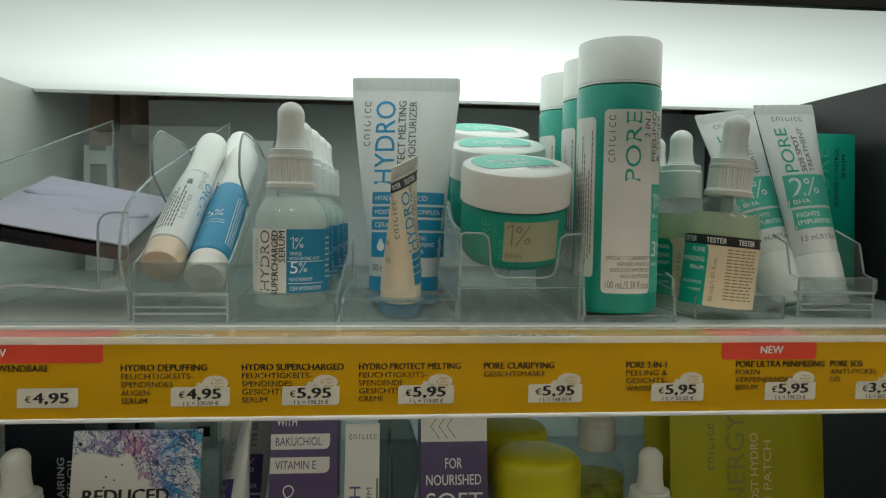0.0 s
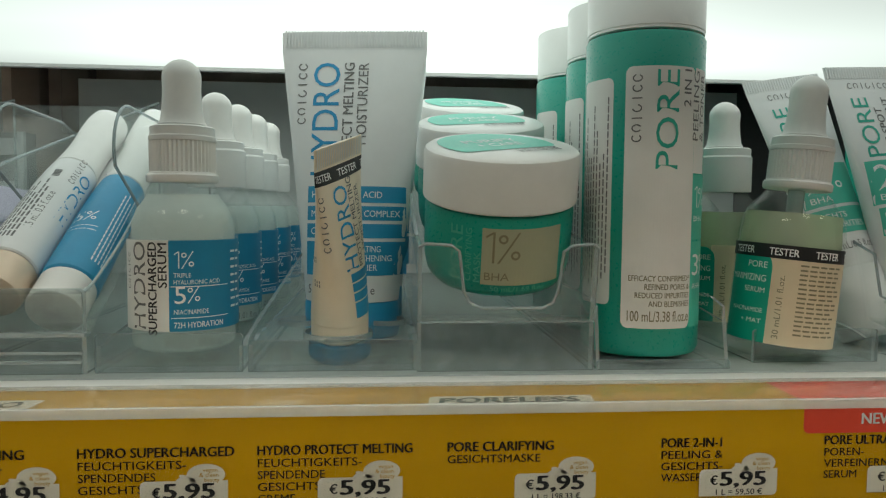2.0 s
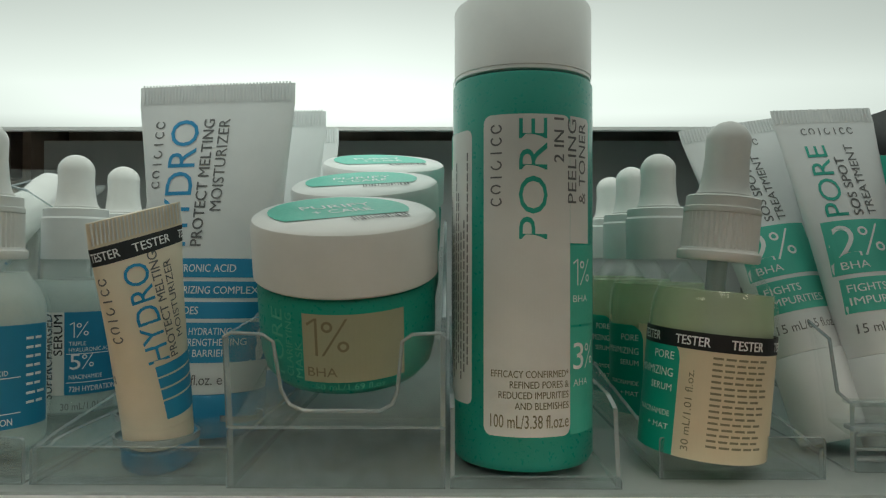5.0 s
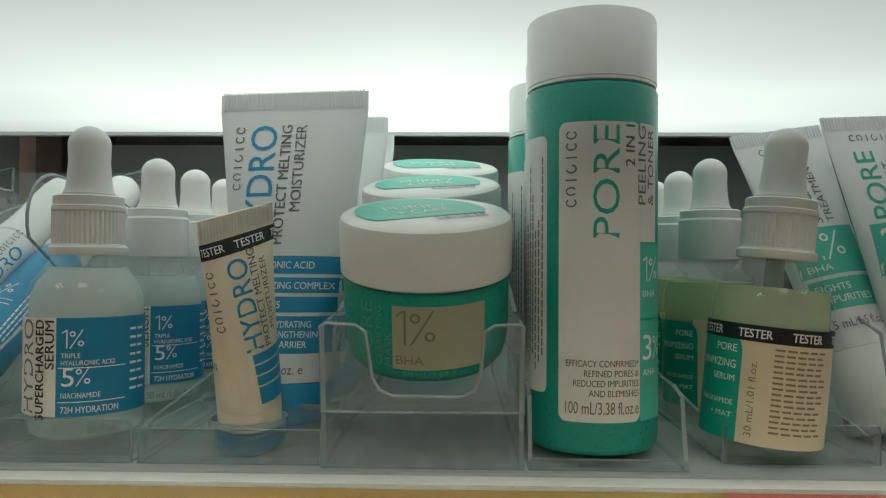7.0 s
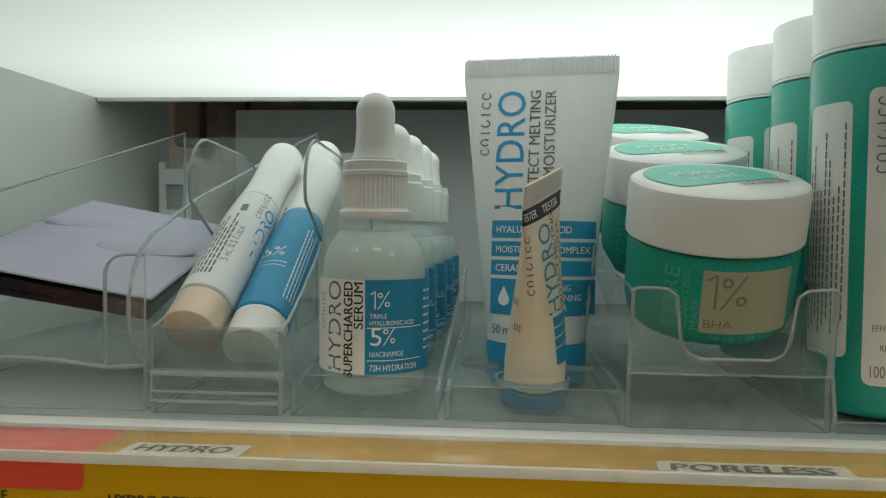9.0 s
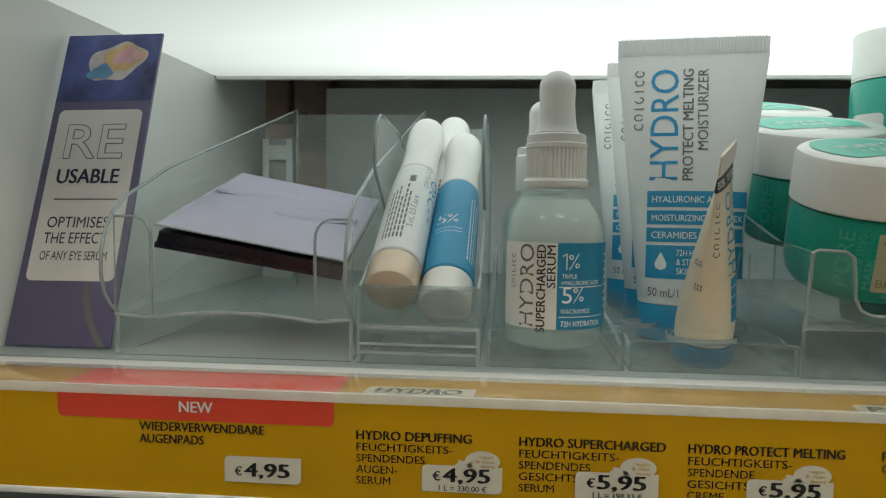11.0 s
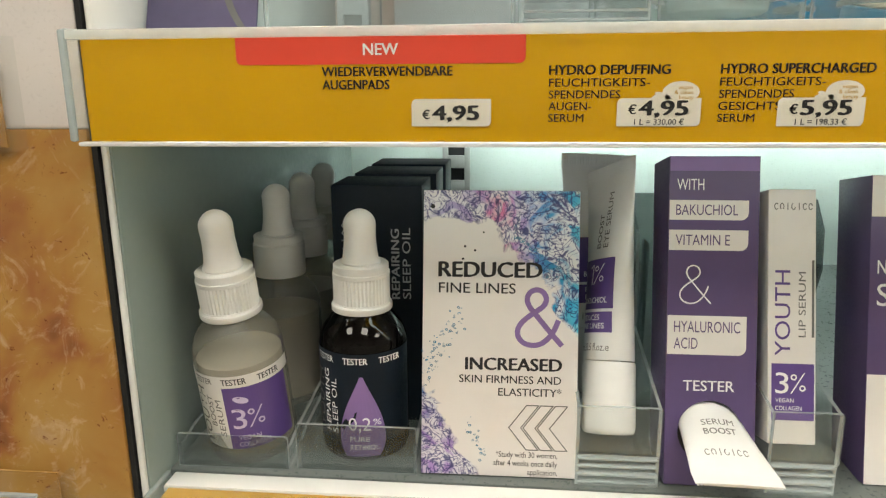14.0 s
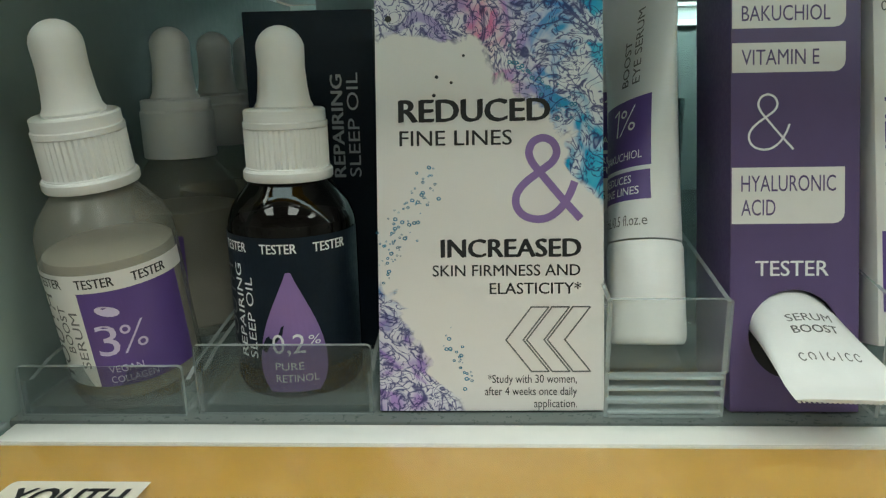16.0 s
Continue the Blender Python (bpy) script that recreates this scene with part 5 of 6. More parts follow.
# ---- eye pad sleeves ----
def sleeve(m, material, label, edge_h=0.25, pads=False):
    s = thing("eye_pad_sleeve", m, label, "eye pad sleeve", "stack of eye pad sleeves")
    bm = bmesh.new()
    n, k = 14, 12
    grids = []
    for side in (1, -1):
        g = []
        for a in range(n + 1):
            row = []
            for b in range(k + 1):
                u, v = a / n * 2 - 1, b / k * 2 - 1
                swell = 1.7 * (1 - u ** 4) * (1 - v ** 4)
                row.append(bm.verts.new((u * 31.5, 45 + v * 45, side * (edge_h + swell * (1.0 if pads else 0.25)))))
            g.append(row)
        for a in range(n):
            for b in range(k):
                q = (g[a][b], g[a + 1][b], g[a + 1][b + 1], g[a][b + 1])
                bm.faces.new(q if side == 1 else tuple(reversed(q)))
        grids.append(g)
    t, u = grids
    edge = [(a, 0) for a in range(n)] + [(n, b) for b in range(k)] + [(a, k) for a in range(n, 0, -1)] + [(0, b) for b in range(k, 0, -1)]
    for q in range(len(edge)):
        (a, b), (c, d) = edge[q], edge[(q + 1) % len(edge)]
        bm.faces.new((t[a][b], u[a][b], u[c][d], t[c][d]))
    part("sleeve", bm, material, s)
    for px, py, turn in ((-14, 58, 25), (13, 40, 205)) if pads else ():
        pad = lathe([(0, 1.3), (6, 1.15), (11, 0.7), (13.5, 0.15), (14, -0.4), (0, -0.4)], 28)
        pad.transform(Matrix.Translation((px, py, 1.7)) @ pose(0, 0, 0, 0, 0, turn) @ Matrix.Diagonal((1.25, 0.62, 1, 1)))
        part("eye_pad", pad, material, s)
    rim = [(-31.9, -0.4), (31.9, -0.4), (31.9, 90.4), (-31.9, 90.4)]
    for (x0, y0), (x1, y1) in zip(rim, rim[1:] + rim[:1]) if pads else ():
        w, d = abs(x1 - x0) + 0.8, abs(y1 - y0) + 0.8
        see_through(part("welded_edge", box(w, d, 0.35, ((x0 + x1) / 2, (y0 + y1) / 2, -0.17), 0), ACRYLIC_EDGE, s))
    return s


sx, sy = Vector((0.979, 0.10, -0.175)).normalized(), Vector((-0.058, 0.970, 0.233))
sy = (sy - sx * sy.dot(sx)).normalized()
base = Matrix.Translation((-0.1479, 0.0522, 1.4008)) @ Matrix((sx, sy, sx.cross(sy))).transposed().to_4x4()
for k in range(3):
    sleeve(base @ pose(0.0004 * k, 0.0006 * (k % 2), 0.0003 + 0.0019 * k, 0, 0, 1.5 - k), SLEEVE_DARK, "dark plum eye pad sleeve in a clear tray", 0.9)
sleeve(base @ pose(0, 0.0005, 0.0069, 0, 0, -1), SLEEVE, "lavender padded eye pad sleeve on top of the stack", 0.25, True)

# ---- reusable card in the corner ----
cx, cu = Vector((1.0, -0.04, 0.0)).normalized(), Vector((0.0, 0.335, 0.942)).normalized()
cx = (cx - cu * cx.dot(cu)).normalized()
cm = Matrix((cx, cu.cross(cx), cu)).transposed().to_4x4()
card = thing("display_card", Matrix.Translation((-0.2110, 0.0445, 1.3716)) @ cm, "plum display card about a reusable eye pad, leaning in the corner", "display card")
part("card_board", box(38, 1.2, 119, (0, 0, 0), 0.2), solid("plum card print", (0.13, 0.115, 0.22), 0.4, 0.15, 30, 0.05), card)
cs, cs2 = flat_surface(-0.6, 0.08), flat_surface(-0.6, 0.16)
field = part("text_field", patch(cs, -16.2, 16.4, 22.6, 87.4, 2.2, 10, 2), CARD_WHITE, card, "cream text field", flat=True)
l = bmesh.new()
write(l, cs2, "USABLE", -12.0, 58.5, 5.4, 23.5, False, 0.04)
write(l, cs2, "OPTIMISES", -12.2, 41.8, 4.0, 23.0, False, 0.01)
write(l, cs2, "THE EFFECT", -12.4, 36.0, 4.0, 23.5, False, 0.01)
write(l, cs2, "OF ANY EYE SERUM", -12.6, 30.0, 3.2, 25.0, False, 0.0)
patch(cs2, -11.6, 12.5, 52.2, 52.6, 0, 4, 1, bm=l)
ink("card_lettering", l, NAVY_INK, field)
ring = bmesh.new()
for k in range(8):
    write(ring, flat_surface(-0.6, 0.13 + 0.004 * k), "RE", -11.2 + 0.36 * math.cos(k * math.pi / 4), 68.2 + 0.36 * math.sin(k * math.pi / 4), 13.2, 22.2)
ink("outline_lettering", ring, GREY_INK, field)
ink("card_lettering", write(bmesh.new(), flat_surface(-0.6, 0.24), "RE", -11.2, 68.2, 13.2, 22.2), CARD_WHITE, field)
stem = bmesh.new()
for k in range(10):
    a, b = k / 10, (k + 1) / 10
    pts = [(6 + 9 * a * a, 22 - 22 * a), (8.5 + 9 * a * a, 22 - 22 * a), (8.5 + 9 * b * b, 22 - 22 * b), (6 + 9 * b * b, 22 - 22 * b)]
    stem.faces.new([stem.verts.new(cs(x, z)) for x, z in pts])
ink("stem_print", stem, GREY_INK, card)
pic = part("picture_field", patch(cs, -18.8, 18.8, 91, 118.8, 0.5, 10, 4), solid("blue plum picture print", (0.07, 0.09, 0.28), 0.35, 0.7, 45, 0.03), card, flat=True)
for n, (dx, dz, rx, rz, tint) in enumerate(((0.0, 0.0, 11.0, 8.0, (0.55, 0.5, 0.5)), (2.0, 1.6, 8.2, 5.6, (0.62, 0.42, 0.2)), (4.0, 2.6, 5.2, 3.4, (0.66, 0.36, 0.4)), (-5.5, -4.0, 4.6, 3.0, (0.12, 0.3, 0.5)))):
    shell = bmesh.new()
    at = flat_surface(-0.6, 0.16 + 0.06 * n)
    shell.faces.new([shell.verts.new(at(2.5 + dx + (rx + 1.2 * math.sin(3 * q + n)) * math.cos(q) + 0.35 * rz * math.sin(q), 107 + dz + (rz + 0.8 * math.sin(5 * q)) * math.sin(q))) for q in [2 * math.pi * k / 32 for k in range(32)]])
    ink("picture_shape", shell, solid("pearl print", tint, 0.35, 0.3, 90, 0.03), pic)


# ---- lower bay ----
def lean_box(name, foot, lean, w, d, h, material, label, category, turn=0.0, group="", bevel=0.35):
    """A carton that stands on its front lower edge at foot and leans back by so many degrees; local front is y = 0."""
    t = thing(name, pose(*foot, -lean, 0, turn), label, category, group)
    part("carton_body", box(w, d, h, (0, d / 2, 0), bevel), material, t)
    return t


def violet_dropper(m, label, tester):
    b = dropper(m, label, GLASS_MILK, SERUM_GREY, 39.5, "youth dropper bottles", body=47, cap_z=55.0, bulb_h=21.0, cap_r=10.3 if tester else 10.2, plain=not tester)
    s, s2 = round_surface(16.3, 0.1), round_surface(16.3, 0.2)
    lab = part("label", patch(s, -20, -3, 8, 33, 0.4, 18, 2), PAPER, b, "white paper label", flat=True)
    f = part("violet_field", patch(s, -3, 22, 8, 33, 0.4, 24, 2), PURPLE_BRIGHT, lab, "violet label field", flat=True)
    t = write(bmesh.new(), s2, "YOUTH", -11.0, 8.5, 4.6, 23.5, True, 0.0)
    write(t, s2, "BOOST", -7.6, 17.0, 2.4, 12.5, True, 0.01)
    write(t, s2, "SERUM", -4.2, 13.0, 2.4, 15.0, True, 0.0)
    write(t, s2, "28 mL/0.94 fl.oz.", -6, 3.4, 2.0, 15)
    ink("label_lettering", t, GREY_INK, lab)
    t = percent(bmesh.new(), s2, "3", -1.0, 16.5, 8.0)
    write(t, s2, "VEGAN", 0.0, 11.8, 1.8, 8.0)
    write(t, s2, "COLLAGEN", 0.0, 9.0, 1.8, 11.0)
    leaf = [(3.0 + 2.6 * math.cos(a) + 0.8 * math.sin(a), 28.0 + 1.1 * math.sin(a) - 1.0 * math.cos(a)) for a in [2 * math.pi * k / 14 for k in range(14)]]
    t.faces.new([t.verts.new(s2(x, z)) for x, z in leaf])
    ink("label_lettering", t, INK_LILAC, f)
    if tester:
        band = part("tester_band", patch(round_surface(16.3, 0.16), -26, 26, 33.0, 37.6, 0, 44, 1), PAPER, b, "cream tester band", flat=True)
        t = bmesh.new()
        for u in (-15, -2.6, 10):
            write(t, round_surface(16.3, 0.24), "TESTER", u, 34.2, 2.3, 8.6, False, 0.03)
        ink("band_lettering", t, BLACK, band)
    return b


PURPLE_BRIGHT = solid("violet label print", (0.105, 0.06, 0.24), 0.4, 0.06, 60, 0.05)
GLASS_MILK = clear("frosted glass", (0.9, 0.92, 0.9), 0.25, 1.35, 0.38, (0.36, 0.35, 0.3), 1.0, True)
violet_dropper(along((-0.2060, 0.0530, 1.2226), (-0.2107, 0.0415, 1.3165), 5), "frosted tester dropper bottle with violet label, leaning", True)
vd = violet_dropper(pose(-0.2070, 0.0965, 1.2226, 0, 0, -62), "frosted dropper bottle with violet label and smooth cap", False)
copy_thing(vd, pose(-0.2065, 0.1325, 1.2226, 0, 0, -54))
copy_thing(vd, pose(-0.2060, 0.1690, 1.2226, 0, 0, -66))

oil = dropper(along((-0.1632, 0.0560, 1.2226), (-0.1631, 0.0560, 1.3135), 0), "dark brown tester dropper bottle of sleep oil with navy label", GLASS_SMOKE, OIL, 44, "youth dropper bottles", body=47, cap_z=54.0, bulb_h=19.5, cap_r=10.3)
s, s2 = round_surface(16.3, 0.1), round_surface(16.3, 0.2)
lab = part("label", patch(s, -25, 25, 8, 42.0, 0.4, 44, 2), NAVY, oil, "navy paper label", flat=True)
t = bmesh.new()
for u in (-17.0, -4.2, 8.6):
    write(t, s2, "TESTER", u, 38.2, 2.3, 8.8, False, 0.03)
write(t, s2, "REPAIRING", -10.6, 11.0, 2.5, 24.0, True, 0.015)
write(t, s2, "SLEEP OIL", -7.2, 11.0, 2.4, 21.0, True, 0.0)
ink("label_lettering", t, INK_WHITE, lab)
ink("label_lettering", write(bmesh.new(), s2, "YOUTH", -14.4, 11.0, 4.2, 23.0, True), GREY_INK, lab)
dm = bmesh.new()
rows = []
for k in range(1, 15):
    z = 35.5 * (1 - k / 15) + 0.4
    w = 8.4 * math.sin(min(1.0, (35.5 - z) / 26.0) * math.pi / 2) ** 1.25 if z > 9.5 else 8.4 * math.sqrt(max(0.02, 1 - ((9.5 - z) / 9.6) ** 2))
    rows.append([dm.verts.new(s2(2.2 + w * q / 4, z)) for q in range(-4, 5)])
for a, b in zip(rows, rows[1:]):
    for k in range(8):
        dm.faces.new((a[k], a[k + 1], b[k + 1], b[k]))
df = part("drop_print", dm, LILAC, lab, "lilac drop print", flat=True)
s3 = round_surface(16.3, 0.28)
leaf = bmesh.new()
leaf.faces.new([leaf.verts.new(s3(-2.5 + x, 17.5 + z)) for x, z in ((-3.4, -3.5), (-1.8, -0.6), (0.6, 1.2), (2.9, 2.9), (2.4, 0.4), (0.8, -1.6), (-1.0, -2.6), (-2.0, -4.6))])
ink("leaf_print", leaf, NAVY, df)
t = write(bmesh.new(), s3, "0,2", -2.8, 13.0, 5.0, 8.0, False, -0.006)
write(t, s3, "%", 6.0, 15.0, 2.4, 3.0)
write(t, s3, "PURE", -2.4, 8.6, 2.0, 7.0, False, 0.01)
write(t, s3, "RETINOL", -2.4, 5.4, 2.0, 10.4, False, 0.01)
ink("drop_lettering", t, INK_WHITE, df)

nb = lean_box("carton", (-0.1612, 0.0770, 1.2212), 1.0, 35.5, 29, 97.0, NAVY, "navy sleep oil carton standing behind its tester", "carton", 0, "navy sleep oil cartons")
ns = flat_surface(0.0, 0.12)
t = write(bmesh.new(), ns, "REPAIRING", 8.6, 52.0, 3.2, 28.0, True, 0.03)
write(t, ns, "SLEEP OIL", 13.0, 52.0, 3.2, 28.5, True, -0.005)
brand(t, ns, -10.6, 62.0, 3.4, 21.0, True)
ink("carton_lettering", t, GREY_LIGHT, nb)
for k in (1, 2):
    copy_thing(nb, pose(-0.1602 + 0.001 * k, 0.0785 + 0.0325 * k, 1.2212, -1.0))


# splash card
def splash_print():
    """White card with a painted splash: violet, cyan and pink water in the top right and the bottom left."""
    m, t, out = nodes_of("splash print")
    p = t.nodes.new("ShaderNodeBsdfPrincipled")
    p.inputs["Roughness"].default_value = 0.42
    co, sep = t.nodes.new("ShaderNodeTexCoord"), t.nodes.new("ShaderNodeSeparateXYZ")
    t.links.new(co.outputs["Object"], sep.inputs[0])

    def op(kind, a, b=None, c=None):
        n = t.nodes.new("ShaderNodeMath")
        n.operation = kind
        for k, v in enumerate((a, b, c)):
            if v is None:
                continue
            if isinstance(v, (int, float)):
                n.inputs[k].default_value = v
            else:
                t.links.new(v, n.inputs[k])
        return n.outputs[0]

    x = op("MULTIPLY_ADD", sep.outputs[0], 1 / 0.0555, 0.5)
    z = op("MULTIPLY", sep.outputs[2], 1 / 0.1007)
    big, mid, fine_n = noise_node(t, 48, 3, 0.55, 0.8), noise_node(t, 90, 3, 0.55, 1.6), noise_node(t, 170, 2, 0.45, 3.2)
    wob = op("MULTIPLY_ADD", big.outputs["Fac"], 0.34, -0.17)
    wob = op("ADD", wob, op("MULTIPLY_ADD", mid.outputs["Fac"], 0.16, -0.08))
    xx = op("POWER", op("MAXIMUM", x, 0.0), 2.4)
    depth = op("SUBTRACT", 1.0, z)
    top = op("SUBTRACT", op("ADD", op("MULTIPLY_ADD", xx, 0.42, 0.08), wob), depth)
    low = op("SUBTRACT", op("ADD", op("MULTIPLY_ADD", x, -0.85, 0.33), wob), z)
    edge = op("MAXIMUM", top, low)
    mask = ramp(t, edge, [(0.0, (0, 0, 0)), (0.025, (1, 1, 1))])
    hue_s = op("ADD", op("MULTIPLY", x, 0.95), op("MULTIPLY_ADD", mid.outputs["Fac"], 0.36, -0.18))
    hue_top = ramp(t, hue_s, [(0.1, (0.4, 0.36, 0.6)), (0.32, (0.36, 0.26, 0.55)), (0.46, (0.66, 0.16, 0.34)), (0.56, (0.5, 0.3, 0.6)), (0.68, (0.1, 0.26, 0.6)), (0.84, (0.0, 0.3, 0.58)), (0.98, (0.1, 0.5, 0.66))])
    hue_low = ramp(t, op("ADD", z, op("MULTIPLY_ADD", mid.outputs["Fac"], 0.3, -0.15)), [(0.05, (0.42, 0.26, 0.6)), (0.2, (0.2, 0.13, 0.45)), (0.32, (0.03, 0.26, 0.5)), (0.45, (0.1, 0.5, 0.66))])
    pick = t.nodes.new("ShaderNodeMix")
    pick.data_type = "RGBA"
    t.links.new(ramp(t, z, [(0.5, (0, 0, 0)), (0.52, (1, 1, 1))]).outputs[0], pick.inputs[0])
    t.links.new(hue_low.outputs[0], pick.inputs[6]), t.links.new(hue_top.outputs[0], pick.inputs[7])
    foam = noise_node(t, 70, 3, 0.5, 1.8)
    glint = t.nodes.new("ShaderNodeMix")
    glint.data_type = "RGBA"
    t.links.new(ramp(t, foam.outputs["Fac"], [(0.42, (0, 0, 0)), (0.52, (0.8, 0.8, 0.8)), (0.64, (0.96, 0.96, 0.96))]).outputs[0], glint.inputs[0])
    t.links.new(pick.outputs[2], glint.inputs[6])
    glint.inputs[7].default_value = (0.74, 0.74, 0.76, 1)
    vein_a = op("ABSOLUTE", op("SUBTRACT", fine_n.outputs["Fac"], 0.5))
    vein_b = op("ABSOLUTE", op("SUBTRACT", noise_node(t, 80, 2, 0.45, 3.0).outputs["Fac"], 0.5))
    vein = op("MINIMUM", op("MULTIPLY", vein_a, 0.75), vein_b)
    lined = t.nodes.new("ShaderNodeMix")
    lined.data_type, lined.blend_type = "RGBA", "MULTIPLY"
    lined.inputs[0].default_value = 1.0
    t.links.new(glint.outputs[2], lined.inputs[6])
    t.links.new(ramp(t, vein, [(0.006, (0.1, 0.1, 0.26)), (0.022, (0.6, 0.6, 0.75)), (0.035, (1, 1, 1))]).outputs[0], lined.inputs[7])
    glint = lined
    both = t.nodes.new("ShaderNodeMix")
    both.data_type = "RGBA"
    t.links.new(mask.outputs[0], both.inputs[0])
    both.inputs[6].default_value = (0.76, 0.73, 0.71, 1)
    t.links.new(glint.outputs[2], both.inputs[7])
    t.links.new(both.outputs[2], p.inputs["Base Color"])
    t.links.new(p.outputs[0], out.inputs[0])
    return m


promo = thing("display_card", pose(-0.1126, 0.0375, 1.2214, -12.5, 0, 0.6), "white display card with a painted violet and cyan water splash", "display card")
part("card_board", box(54.6, 3.0, 100.7, (0, 1.5, 0), 0.25), splash_print(), promo)
ps = flat_surface(0.0, 0.1)
l = write(bmesh.new(), ps, "REDUCED", -21.6, 70.3, 5.3, 36.0, False, 0.045)
write(l, ps, "INCREASED", -11.8, 37.6, 4.3, 33.5, False, 0.045)
write(l, ps, "FINE LINES", -21.6, 64.6, 3.6, 27.0, False, 0.012)
write(l, ps, "SKIN FIRMNESS AND", -14.0, 33.0, 2.7, 35.6, False, 0.015)
write(l, ps, "ELASTICITY*", -0.2, 28.6, 2.7, 22.0, False, 0.015)
for k, (row, w) in enumerate((("*Study with 30 women,", 21.5), ("after 4 weeks once daily", 22.3), ("application.", 10.4))):
    write(l, ps, row, 20.7 - w, 6.9 - 3.0 * k, 2.0, w, False, 0.0)
for x, z, r in ((-24, 95, 0.8), (-12.5, 81, 0.45), (-9, 79.6, 0.4), (-13.2, 76.6, 0.45), (-6, 86, 0.35)):
    l.faces.new([l.verts.new(ps(x + r * math.cos(a), z + r * math.sin(a))) for a in [2 * math.pi * k / 12 for k in range(12)]])
ink("card_lettering", l, BLACK, promo)
ink("ampersand_print", ampersand(bmesh.new(), ps, 5.4, 46.6, 19.5, 0.095), LILAC, promo, "lilac ampersand")
l = bmesh.new()
for k in range(3):
    x = 3.4 + 5.0 * k
    for pts in (((0, 17.4), (6.2, 25.4)), ((0, 17.4), (6.2, 9.6))):
        (x0, z0), (x1, z1) = pts
        for dx in (0, 4.2):
            l.faces.new([l.verts.new(ps(a, b)) for a, b in ((x + x0 + dx, z0), (x + x0 + dx + 0.45, z0), (x + x1 + dx + 0.45, z1), (x + x1 + dx, z1))])
    for z in (25.2, 9.5):
        l.faces.new([l.verts.new(ps(a, b)) for a, b in ((x + 6.2, z), (x + 10.6, z), (x + 10.6, z + 0.35), (x + 6.2, z + 0.35))])
ink("chevron_print", l, GREY_INK, promo)
l = bmesh.new()
rnd = random.Random(21)
for k in range(150):
    a = rnd.random()
    if k < 60 or k > 125:
        x, z = -26.5 + 13 * a + rnd.gauss(0, 1.2), 38 + 18 * a + rnd.gauss(0, 3.5)
    elif k < 85:
        x, z = -12 + 7 * a + rnd.gauss(0, 1.0), 22 - 17 * a + rnd.gauss(0, 1.5)
    else:
        x, z = 4 + 17 * a, 86 - 14 * a + rnd.gauss(0, 2.0)
    if not (-27.4 < x < 27.4 and 1 < z < 99) or (x > 0 and z < 12):
        continue
    r = rnd.choice((0.18, 0.25, 0.3, 0.4, 0.55))
    turn = [(math.cos(2 * math.pi * n / 10), math.sin(2 * math.pi * n / 10) * rnd.uniform(0.75, 1.0)) for n in range(10)]
    for (a, b), (c, d) in zip(turn, turn[1:] + turn[:1]):
        l.faces.new([l.verts.new(ps(x + e * p, z + e * q)) for p, q, e in ((a, b, r), (c, d, r), (c, d, 0.45 * r), (a, b, 0.45 * r))])
tagged(ink("droplet_print", l, solid("teal droplets", (0.04, 0.2, 0.34), 0.4, 0.5, 300, 0.02), promo), kind="stuff")


# eye serum tubes
def eye_tube(m):
    t = thing("squeeze_tube", m, "slim white eye serum tube with violet bands, leaning back", "tube", "youth eye serum tubes")
    part("cap", lathe([(0, 0), (8.4, 0), (9.0, 0.6), (9.4, 2), (9.4, 24), (9.0, 25), (0, 25)], 40), TUBE_WHITE, t, "white screw cap")
    part("cap_dent", lathe([(0, 0.9), (3, 0.5), (6, -0.05), (6.3, -0.1), (0, -0.1)], 24), WHITE, t)
    bm, surf = tube_shape(9.1, 30, 25.4, 93, 5.5, 0.45, 1.2)
    body = part("tube_body", bm, TUBE_WHITE, t)
    crimp_lines(body, 29, 93.5, 5.0, 0.45, TUBE_WHITE)
    s, s2 = surf(0.09), surf(0.18)
    part("claim_band", patch(s, -9.0, 8.4, 43.5, 62.0, 0, 18, 3), PURPLE_BRIGHT, body, "violet claim band", flat=True)
    part("claim_band", patch(s, -8.8, 8.2, 35.0, 42.4, 0, 18, 3), PURPLE_BRIGHT, body, "violet claim band", flat=True)
    l = percent(bmesh.new(), s2, "1", -4.0, 52.5, 7.5)
    write(l, s2, "BAKUCHIOL", -6.5, 45.6, 2.1, 13.0, False, 0.01)
    write(l, s2, "REDUCES", -6.0, 39.4, 2.0, 10.0, False, 0.01)
    write(l, s2, "FINE LINES", -6.0, 36.4, 2.0, 12.0, False, 0.01)
    ink("band_lettering", l, INK_WHITE, body)
    l = write(bmesh.new(), s2, "BOOST", 0.6, 66.0, 2.4, 13.0, True, 0.02)
    write(l, s2, "EYE SERUM", 4.6, 66.0, 2.6, 21.0, True, 0.0)
    write(l, s2, "15 mL/0.5 fl.oz.e", -7.0, 28.6, 2.6, 14.5)
    ink("tube_lettering", l, GREY_INK, body)
    return t


et = eye_tube(along((-0.0738, 0.0462, 1.2352), (-0.0722, 0.0850, 1.3260), -62))
copy_thing(et, along((-0.0742, 0.0800, 1.2352), (-0.0737, 0.1180, 1.3260), 6))


